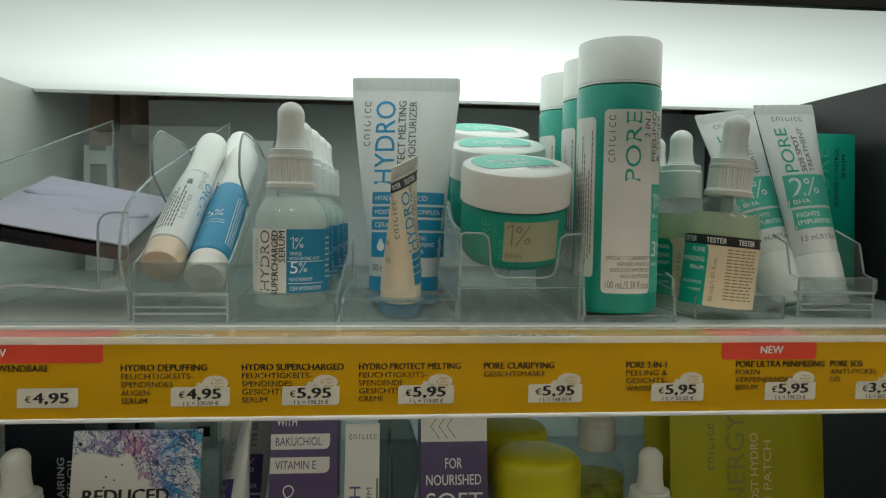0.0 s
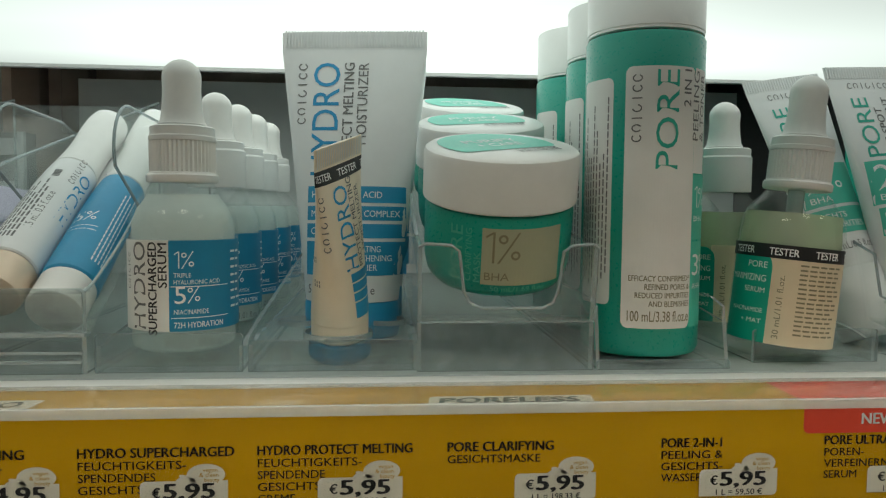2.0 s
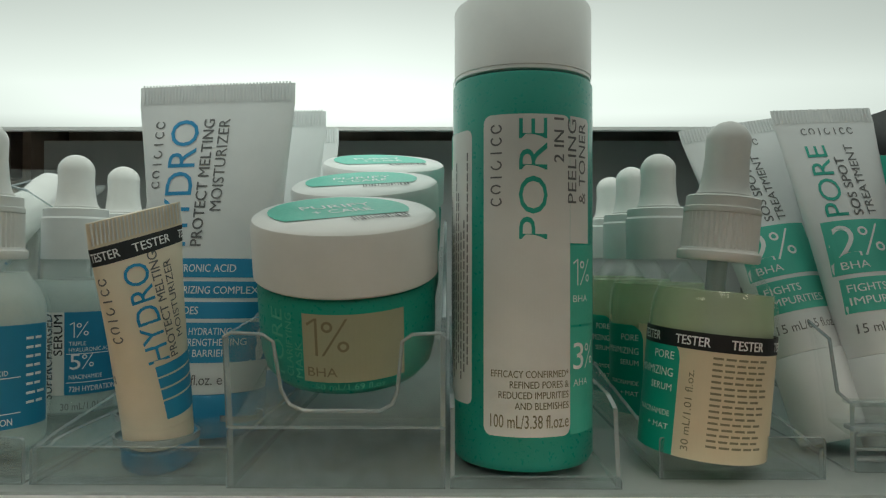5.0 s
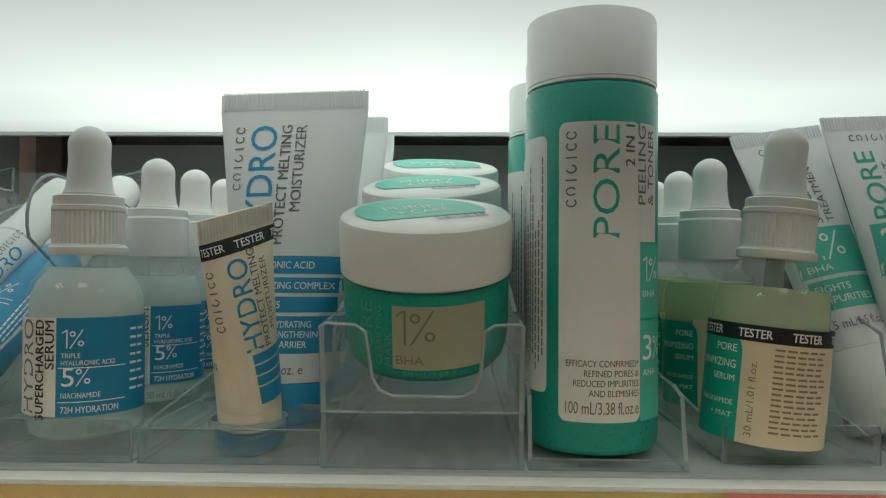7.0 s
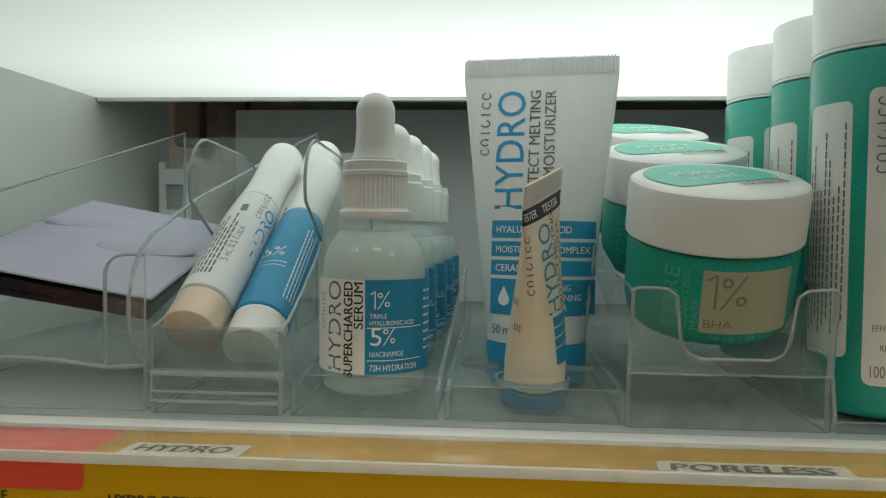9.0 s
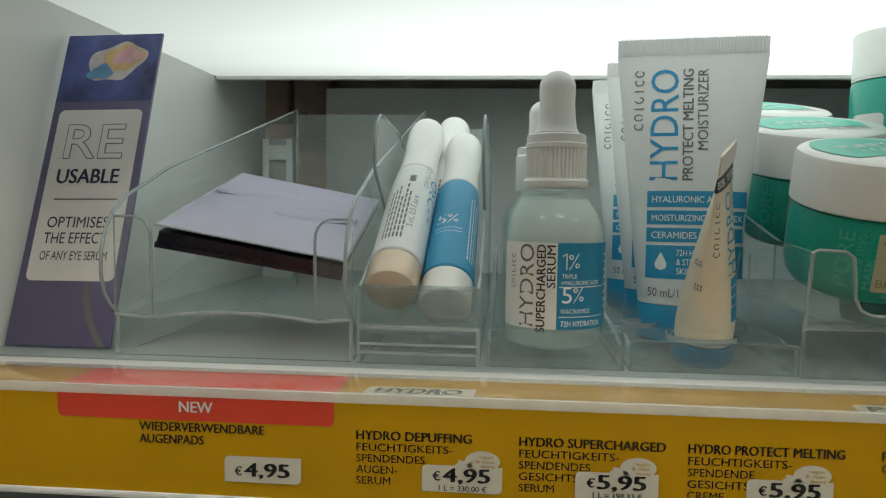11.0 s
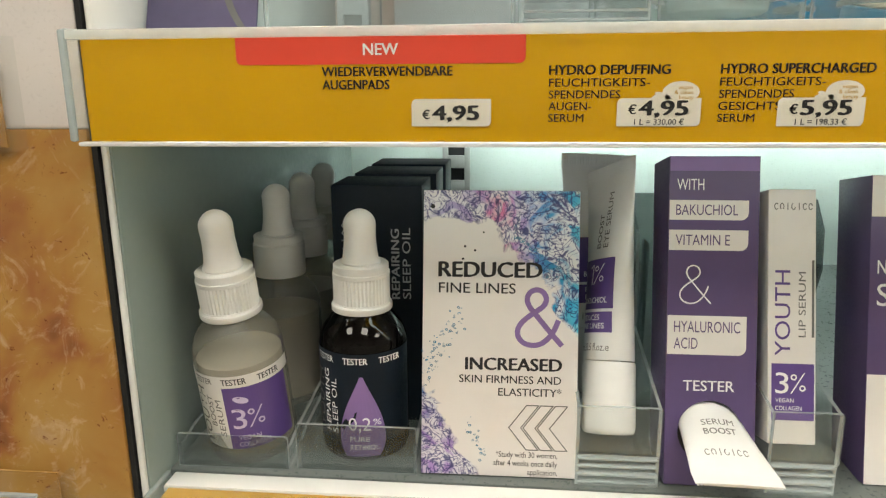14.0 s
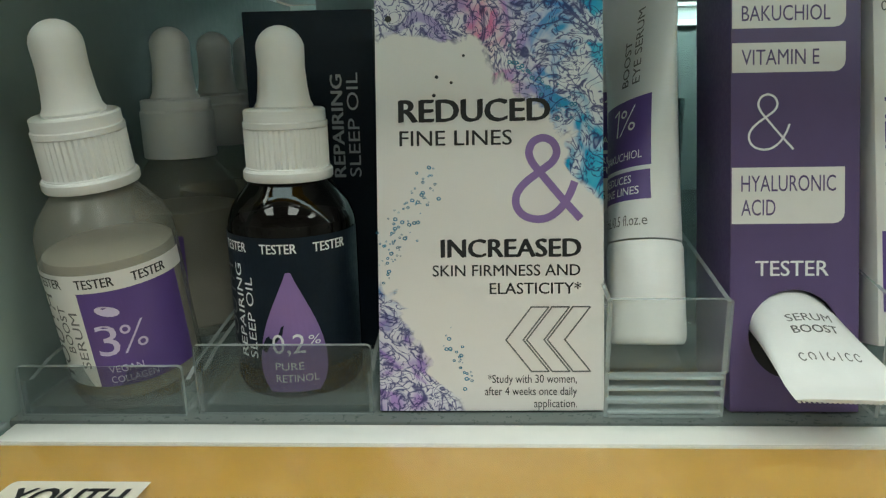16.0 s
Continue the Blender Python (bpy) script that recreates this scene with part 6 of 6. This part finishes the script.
def step_tray(x0, x1, y, front, label, step=16.0):
    """A small clear tray on a stepped plinth."""
    t = thing("pusher_tray", pose(0, 0, Z2 / 1000), label, "tray", "clear acrylic trays")
    see_through(part("front_plate", sheet(rounded(x0, x1, step - 4, front, 0.8, 3), 1.2, Matrix.Translation((0, y, 0))), pair, t, flat=True))
    see_through(part("floor_plate", box(x1 - x0, 90, 1.2, ((x0 + x1) / 2, y + 45.5, step - 3.2), 0.3), ACRYLIC, t))
    see_through(part("plinth", sheet(rounded(x0 + 0.8, x1 - 0.8, 0.3, step - 5, 0.6, 3), 1.2, Matrix.Translation((0, y + 1.0, 0))), pair, t, flat=True))
    for rib in (1.4, 7.4, 10.2):
        see_through(part("plinth_rib", box(x1 - x0 - 1.4, 1.8, 0.8, ((x0 + x1) / 2, y + 0.7, rib), 0.3), ACRYLIC_EDGE, t))
    see_through(part("plinth_rib", box(x1 - x0 - 1, 2.4, 1.2, ((x0 + x1) / 2, y + 0.8, 4.2), 0.4), ACRYLIC_EDGE, t))
    for x in (x0 + 0.5, x1 - 0.5):
        side = [(y + 0.8, 0.3), (y + 92, 0.3), (y + 92, front + 40), (y + 75, front + 52), (y + 62, front + 46), (y + 58, front + 8), (y + 0.8, front - 1)]
        see_through(part("side_wall", sheet(side, 1.1, Matrix.Translation((x, 0, 0)) @ pose(0, 0, 0, 0, 0, 90)), pair, t, flat=True))
    return t


step_tray(-86.0, -58.0, 34.5, 30.2, "clear acrylic stepped tray holding eye serum tubes")
step_tray(-22.8, -0.5, 34.5, 30.6, "clear acrylic stepped tray holding lip serum cartons")
tray("serum_tray", -228.6, -187.4, 35.5, 210, Z2, 10, 26, 13.4, "clear acrylic tray holding violet dropper bottles", pane=ACRYLIC_SHADED)
tray("serum_tray", -184.6, -141.4, 36.5, 210, Z2, 12, 26, 18.4, "clear acrylic tray holding the sleep oil", pane=ACRYLIC_SHADED)
for px, py in ((-52.0, 98.0), (2.0, 98.0)):
    ps_t = thing("tray_pusher", pose(px / 1000, py / 1000, 1.2210), "smoky clear curved pusher plate behind the products", "pusher", "tray pushers")
    rib = part("pusher_plate", sheet([(-9, 0), (6, 0), (8, 40), (12, 62), (11, 78), (7, 90), (0, 92), (-9, 92)], 1.6), [ACRYLIC_SMOKE, ACRYLIC_EDGE], ps_t, flat=True)
    see_through(rib)
    see_through(part("pusher_foot", box(17, 26, 1.2, (-1.0, 13, 0), 0.3), ACRYLIC_SMOKE, ps_t))
    see_through(part("pusher_rib", box(1.4, 9, 70, (-2.0, 5.4, 1.2), 0.4), ACRYLIC_EDGE, ps_t))

# violet tester box with a round hole
bak = thing("tester_box", pose(-0.0404, 0.0375, 1.2214, -13.0, 0, 0), "violet tester box with a round hole for its tester tube", "tester box")
HX, HZ, HR = 0.0, 18.5, 10.8
hole = bmesh.new()
ring_in = [(HX + HR * math.cos(a), HZ + HR * math.sin(a)) for a in [2 * math.pi * k / 32 for k in range(32)]]
ring_out = []
for x, z in ring_in:
    dx, dz = x - HX, z - HZ
    k = min((15 - HX) / abs(dx) if abs(dx) > 1e-6 else 1e9, (18.5) / abs(dz) if abs(dz) > 1e-6 else 1e9)
    ring_out.append((HX + dx * k, HZ + dz * k))
for y0 in (0.0, 0.8):
    vi, vo = [hole.verts.new((x, y0, z)) for x, z in ring_in], [hole.verts.new((x, y0, z)) for x, z in ring_out]
    for k in range(32):
        hole.faces.new((vi[k], vi[(k + 1) % 32], vo[(k + 1) % 32], vo[k]))
wall_ring = [(hole.verts.new((x, 0.0, z)), hole.verts.new((x, 0.8, z))) for x, z in ring_in]
for k in range(32):
    a, b = wall_ring[k], wall_ring[(k + 1) % 32]
    hole.faces.new((a[0], b[0], b[1], a[1]))
for cx_, cz_ in ((15, 0), (-15, 0), (15, 37), (-15, 37)):
    q = [p for p in ring_out if abs(p[0] - cx_) < 0.01 or abs(p[1] - cz_) < 0.01]
    e1 = min((p for p in q if abs(p[0] - cx_) < 0.01), key=lambda p: abs(p[1] - cz_))
    e2 = min((p for p in q if abs(p[1] - cz_) < 0.01), key=lambda p: abs(p[0] - cx_))
    if e1 != e2:
        hole.faces.new([hole.verts.new((x, 0.0, z)) for x, z in (e1, e2, (cx_, cz_))])
part("front_lower", hole, PURPLE, bak)
part("front_upper", box(30, 0.8, 76, (0, 0.4, 37), 0), PURPLE, bak)
for w_, d_, h_, at_ in ((0.8, 25, 113, (-14.6, 13, 0)), (0.8, 25, 113, (14.6, 13, 0)), (30, 0.8, 113, (0, 25.9, 0)), (28.4, 24, 0.8, (0, 13, 112.2)), (28.4, 24, 0.8, (0, 13, 0.0))):
    part("box_panel", box(w_, d_, h_, at_, 0), PURPLE, bak)
# Lilac strip painted in place of a paler reflection at the box's top.
part("head_sheen", patch(flat_surface(0.0, 0.1), -14.8, 14.8, 108.0, 112.8, 0, 4, 1), LILAC, bak, flat=True)
bs, bs2 = flat_surface(0.0, 0.1), flat_surface(0.0, 0.2)
for z0, z1 in ((91.2, 98.0), (80.8, 87.8), (45.0, 58.4)):
    part("word_field", patch(bs, -14.8, 11.5, z0, z1, 2.6, 10, 2, (0, 1, 0, 0)), CARD_WHITE, bak, "white word field", flat=True)
l = write(bmesh.new(), bs2, "BAKUCHIOL", -12.6, 92.9, 3.6, 20.5, False, 0.0)
write(l, bs2, "VITAMIN E", -12.6, 82.6, 3.6, 18.0, False, 0.0)
write(l, bs2, "HYALURONIC", -12.6, 52.7, 3.8, 22.0, False, 0.0)
write(l, bs2, "ACID", -12.6, 47.0, 3.8, 8.0, False, 0.0)
ink("box_lettering", l, PURPLE, bak)
l = write(bmesh.new(), bs2, "WITH", -12.4, 101.5, 3.8, 9.0, False, 0.0)
ampersand(l, bs2, -11.4, 62.6, 13.0, 0.04)
write(l, bs2, "TESTER", -9.2, 32.6, 3.6, 17.0, False, 0.02)
ink("box_lettering", l, INK_WHITE, bak)
# Black sheet behind the hole stands in for the shade inside the box.
part("hole_shade", box(27.5, 0.5, 36, (0, 3.0, 1), 0), DARK, bak)

# its tester tube pokes out of the hole towards the front
foot, head = Vector((-0.0412, 0.0545, 1.2440)), Vector((-0.0370, 0.0165, 1.2345))
up = (head - foot).normalized()
side = Vector((0.99, -0.016, -0.13))
side = (side - up * side.dot(up)).normalized()
poke = thing("squeeze_tube", Matrix.Translation(foot) @ Matrix((side, up.cross(side), up)).transposed().to_4x4(), "small white tester tube poking out of a box", "tube")
bm, surf = tube_shape(9.2, 29.0, 0, 35, 4.4, 0.5, 1.0)
body = part("tube_body", bm, TUBE_WHITE, poke)
crimp_lines(body, 28, 35.5, 4.0, 0.5, TUBE_WHITE)
l = bmesh.new()
top_face = lambda u, v: (-surf(0.16)(u, v)[0], -surf(0.16)(u, v)[1], v)
s_face = surf(0.16)
write(l, top_face, "BOOST", 6.0, 20.5, 2.2, 11.0, False, 0.02, True)
write(l, top_face, "SERUM", 6.0, 17.0, 2.2, 11.0, False, 0.0, True)
write(l, s_face, "BOOST", -6.0, 17.0, 2.2, 11.0, False, 0.02)
brand(l, top_face, 8.0, 28.5, 2.4, 15.0, False, True)
ink("tube_lettering", l, GREY_INK, body)

# lip serum carton
lip = lean_box("carton", (-0.0143, 0.0388, 1.2376), 15.5, 15.6, 14, 86, CARD_WHITE, "slim white lip serum carton with a violet square", "carton")
ls = flat_surface(0.0, 0.12)
part("violet_field", patch(ls, -6.6, 7.2, 8, 27, 0, 4, 1), PURPLE_BRIGHT, lip, "violet square", flat=True)
l = write(bmesh.new(), ls, "YOUTH", -0.6, 29.5, 5.0, 29.0, True, 0.0)
ink("carton_lettering", l, PURPLE_BRIGHT, lip)
l = write(bmesh.new(), ls, "LIP SERUM", 4.4, 36.0, 2.3, 22.0, True, 0.0)
brand(l, ls, -6.0, 79.0, 2.4, 13.0)
patch(ls, 6.4, 7.2, 36, 62, 0, 2, 1, bm=l)
ink("carton_lettering", l, GREY_INK, lip)
l = percent(bmesh.new(), flat_surface(0.0, 0.22), "3", -5.4, 17.0, 7.0)
write(l, flat_surface(0.0, 0.22), "VEGAN", -5.4, 14.0, 1.4, 6.0)
write(l, flat_surface(0.0, 0.22), "COLLAGEN", -5.4, 11.4, 1.4, 8.6)
ink("carton_lettering", l, INK_WHITE, lip)

# soft lips carton
soft_box = lean_box("carton", (0.0280, 0.0430, 1.2214), 12.0, 31, 25, 106, PURPLE, "violet lip care carton with a silver top", "carton")
ss, ss2 = flat_surface(0.0, 0.1), flat_surface(0.0, 0.2)
part("silver_field", patch(ss, -15.4, 15.4, 92, 105.9, 0, 4, 1), CARD_WHITE, soft_box, "pale silver field", flat=True)
part("silver_field", patch(ss, -15.4, 15.4, 0, 38, 0, 4, 1), CARD_WHITE, soft_box, "pale silver field", flat=True)
l = write(bmesh.new(), ss2, "FOR", -4.2, 80.0, 4.6, 7.8, False, 0.02)
write(l, ss2, "NOURISHED", -13.0, 72.6, 4.6, 25.5, False, 0.02)
write(l, ss2, "SOFT", -13.0, 61.6, 7.6, 26.0, False, -0.01)
write(l, ss2, "LIPS", -5.0, 54.0, 4.6, 10.0, False, 0.01)
ink("carton_lettering", l, INK_WHITE, soft_box)
l = bmesh.new()
for k in range(3):
    for sgn in (1, -1):
        x = -11 + 3.8 * k
        l.faces.new([l.verts.new(ss2(a, b)) for a, b in ((x, 99), (x + 0.4, 99), (x + 4.4, 99 + 5.6 * sgn), (x + 4.0, 99 + 5.6 * sgn))])
ink("chevron_print", l, GREY_INK, soft_box)


# lime yellow things at the right end
def lime_jar(m):
    j = thing("lime_jar", m, "white jar with a tall lime yellow lid", "jar", "lime yellow jars")
    part("jar_body", lathe([(0, 0), (18, 0), (20, 1.5), (20.5, 4), (20.5, 52), (19, 54), (0, 54)], 48), WHITE, j)
    part("lid", lathe([(0, 54.2), (20.8, 54.2), (21.2, 55), (21.2, 76), (20.4, 79.5), (18.6, 81.4), (15, 82.2), (0, 82.4)], 56), YELLOW_CAP, j, "lime yellow lid")
    return j


lj = lime_jar(pose(0.0690, 0.0700, 1.2210))
copy_thing(lj, pose(0.0640, 0.1160, 1.2210 + 0.0))
dropper(pose(0.1250, 0.0680, 1.2214), "dropper bottle of lime yellow serum", GLASS, clear("lime yellow serum", (0.8, 0.78, 0.3), 0.3, 1.2, 0.5, (0.6, 0.56, 0.1), 0.3), 34, "lime dropper bottles", body=36, cap_z=46, plain=False)
dropper(pose(0.1150, 0.1220, 1.2214), "tall dropper bottle of lime yellow serum behind", GLASS, clear("lime yellow serum", (0.8, 0.78, 0.3), 0.3, 1.2, 0.5, (0.6, 0.56, 0.1), 0.3), 50, "lime dropper bottles", body=56, cap_z=66, plain=True, bulb_h=24)


def pouch(m):
    p = thing("pouch", m, "lime yellow foil eye patch pouch standing on its edge", "pouch", "lime eye patch pouches")
    bm = bmesh.new()
    W, H, n, k = 84.0, 104.0, 16, 18
    sides = []
    for sgn in (-1, 1):
        g = []
        for a in range(n + 1):
            row = []
            for b in range(k + 1):
                u, v = a / n * 2 - 1, b / k * 2 - 1
                swell = 0.35 + 3.2 * (1 - abs(u) ** 5) * (1 - abs(v) ** 5) + 0.35 * noise.noise(Vector((u * 3, v * 3, sgn)))
                row.append(bm.verts.new((u * W / 2, sgn * swell, (v + 1) * H / 2)))
            g.append(row)
        for a in range(n):
            for b in range(k):
                bm.faces.new((g[a][b], g[a + 1][b], g[a + 1][b + 1], g[a][b + 1]))
        sides.append(g)
    f, r = sides
    edge = [(a, 0) for a in range(n)] + [(n, b) for b in range(k)] + [(a, k) for a in range(n, 0, -1)] + [(0, b) for b in range(k, 0, -1)]
    for q in range(len(edge)):
        (a, b), (c, d) = edge[q], edge[(q + 1) % len(edge)]
        bm.faces.new((f[a][b], r[a][b], r[c][d], f[c][d]))
    part("pouch_body", bm, FOIL, p)
    s = flat_surface(-3.9, 0.2)
    l = write(bmesh.new(), s, "ENERGY", -4.0, 42.0, 9.5, 54.0, True, 0.0)
    ink("pouch_lettering", l, solid("dull lime print", (0.3, 0.28, 0.06), 0.5, 0.1, 60, 0.03), p)
    l = write(bmesh.new(), s, "BOOST HYDRO", 3.4, 42.0, 4.2, 44.0, True, 0.02)
    write(l, s, "EYE PATCH", 10.5, 42.0, 4.2, 40.0, True, 0.0)
    ink("pouch_lettering", l, CREAM_INK, p)
    ink("pouch_mark", brand(bmesh.new(), s, -20.0, 68.0, 3.6, 24.0, True), GREY_INK, p)
    return p


pc = pouch(pose(0.1830, 0.0760, 1.2212, -6, 0, 2))
copy_thing(pc, pose(0.1760, 0.0920, 1.2212, -6, 0, 0))

# rear fittings of the lower bay
slab("back_rail", XL + 2, XR - 1, YB - 6, YB - 1, 1323, 1327, WALL, "pale grey rail along the lower back panel", 0.5)
slab("back_rail_upper", XL + 2, XR - 1, YB - 9, YB - 1, 1334.5, 1337, WALL, "pale grey upper rail along the lower back panel", 0.5)
low_post = thing("shelf_upright", pose(-0.150, 0.330, 1.2210), "dark perforated steel shelf upright in the lower bay", "upright")
part("upright_face", join(box(4, 3, 118, (-8, 0, 0), 0.3), box(4, 3, 118, (8, 0, 0), 0.3), *[box(12.4, 3, 9, (0, 0, z), 0.3) for z in range(0, 118, 18)]), METAL, low_post)
part("upright_web", box(18, 8, 118, (0, 6, 0), 0.4), DARK, low_post)


# ---- the next bay: printed panel and its clear rails ----
def bloom_print():
    m, t, out = nodes_of("golden bloom print")
    p = t.nodes.new("ShaderNodeBsdfPrincipled")
    p.inputs["Roughness"].default_value = 0.16
    a, b, c = noise_node(t, 16, 4, 0.5, 0.8), noise_node(t, 260, 6, 0.75, 0.8), noise_node(t, 60, 5, 0.7, 2.0)
    base = ramp(t, a.outputs["Fac"], [(0.28, (0.14, 0.045, 0.02)), (0.4, (0.28, 0.11, 0.035)), (0.48, (0.34, 0.17, 0.04)), (0.58, (0.38, 0.22, 0.06)), (0.72, (0.42, 0.28, 0.18))])
    speck = ramp(t, b.outputs["Fac"], [(0.62, (0, 0, 0)), (0.67, (0.8, 0.8, 0.8))])
    pale = ramp(t, c.outputs["Fac"], [(0.55, (0, 0, 0)), (0.75, (0.6, 0.6, 0.6))])
    m1, m2 = t.nodes.new("ShaderNodeMix"), t.nodes.new("ShaderNodeMix")
    m1.data_type = m2.data_type = "RGBA"
    t.links.new(pale.outputs[0], m1.inputs[0]), t.links.new(base.outputs[0], m1.inputs[6])
    m1.inputs[7].default_value = (0.6, 0.42, 0.26, 1)
    t.links.new(speck.outputs[0], m2.inputs[0]), t.links.new(m1.outputs[2], m2.inputs[6])
    m2.inputs[7].default_value = (0.12, 0.02, 0.006, 1)
    t.links.new(m2.outputs[2], p.inputs["Base Color"])
    t.links.new(p.outputs[0], out.inputs[0])
    return m


BLOOM = bloom_print()
slab("next_bay_panel", -700, XL - 4.5, 16, 22, 900, 1344, BLOOM, "glossy golden brown flower print panel of the next bay", 0.8)
slab("next_bay_upper_panel", -700, XL - 4.5, 17, 22, 1344.5, 1640, solid("pearly panel", (0.82, 0.77, 0.74), 0.3, 0.06, 8, 0.05), "pearly pale panel of the next bay", 0.8)
for z_top in (1371.0, 1231.0):
    nr = thing("price_rail", pose(0, 0, z_top / 1000), "empty clear acrylic price rail of the next bay", "price rail", "price rails")
    see_through(part("clear_front", box(420, 1.2, 33, (-256 - 210, -3, -33), 0.4), ACRYLIC, nr))
    see_through(part("clear_end", box(1.6, 19, 33, (-256, 6.2, -33), 0.5), ACRYLIC, nr))
    see_through(part("top_bead", box(420, 1.6, 1.4, (-256 - 210, -3, -0.2), 0.5), ACRYLIC_EDGE, nr))
    see_through(part("bottom_bead", box(420, 3, 1.4, (-256 - 210, -2, -34.4), 0.5), ACRYLIC_EDGE, nr))
    part("rail_print", box(400, 0.6, 31, (-260 - 200, 13, -32), 0), BLOOM, nr, "printed paper insert")
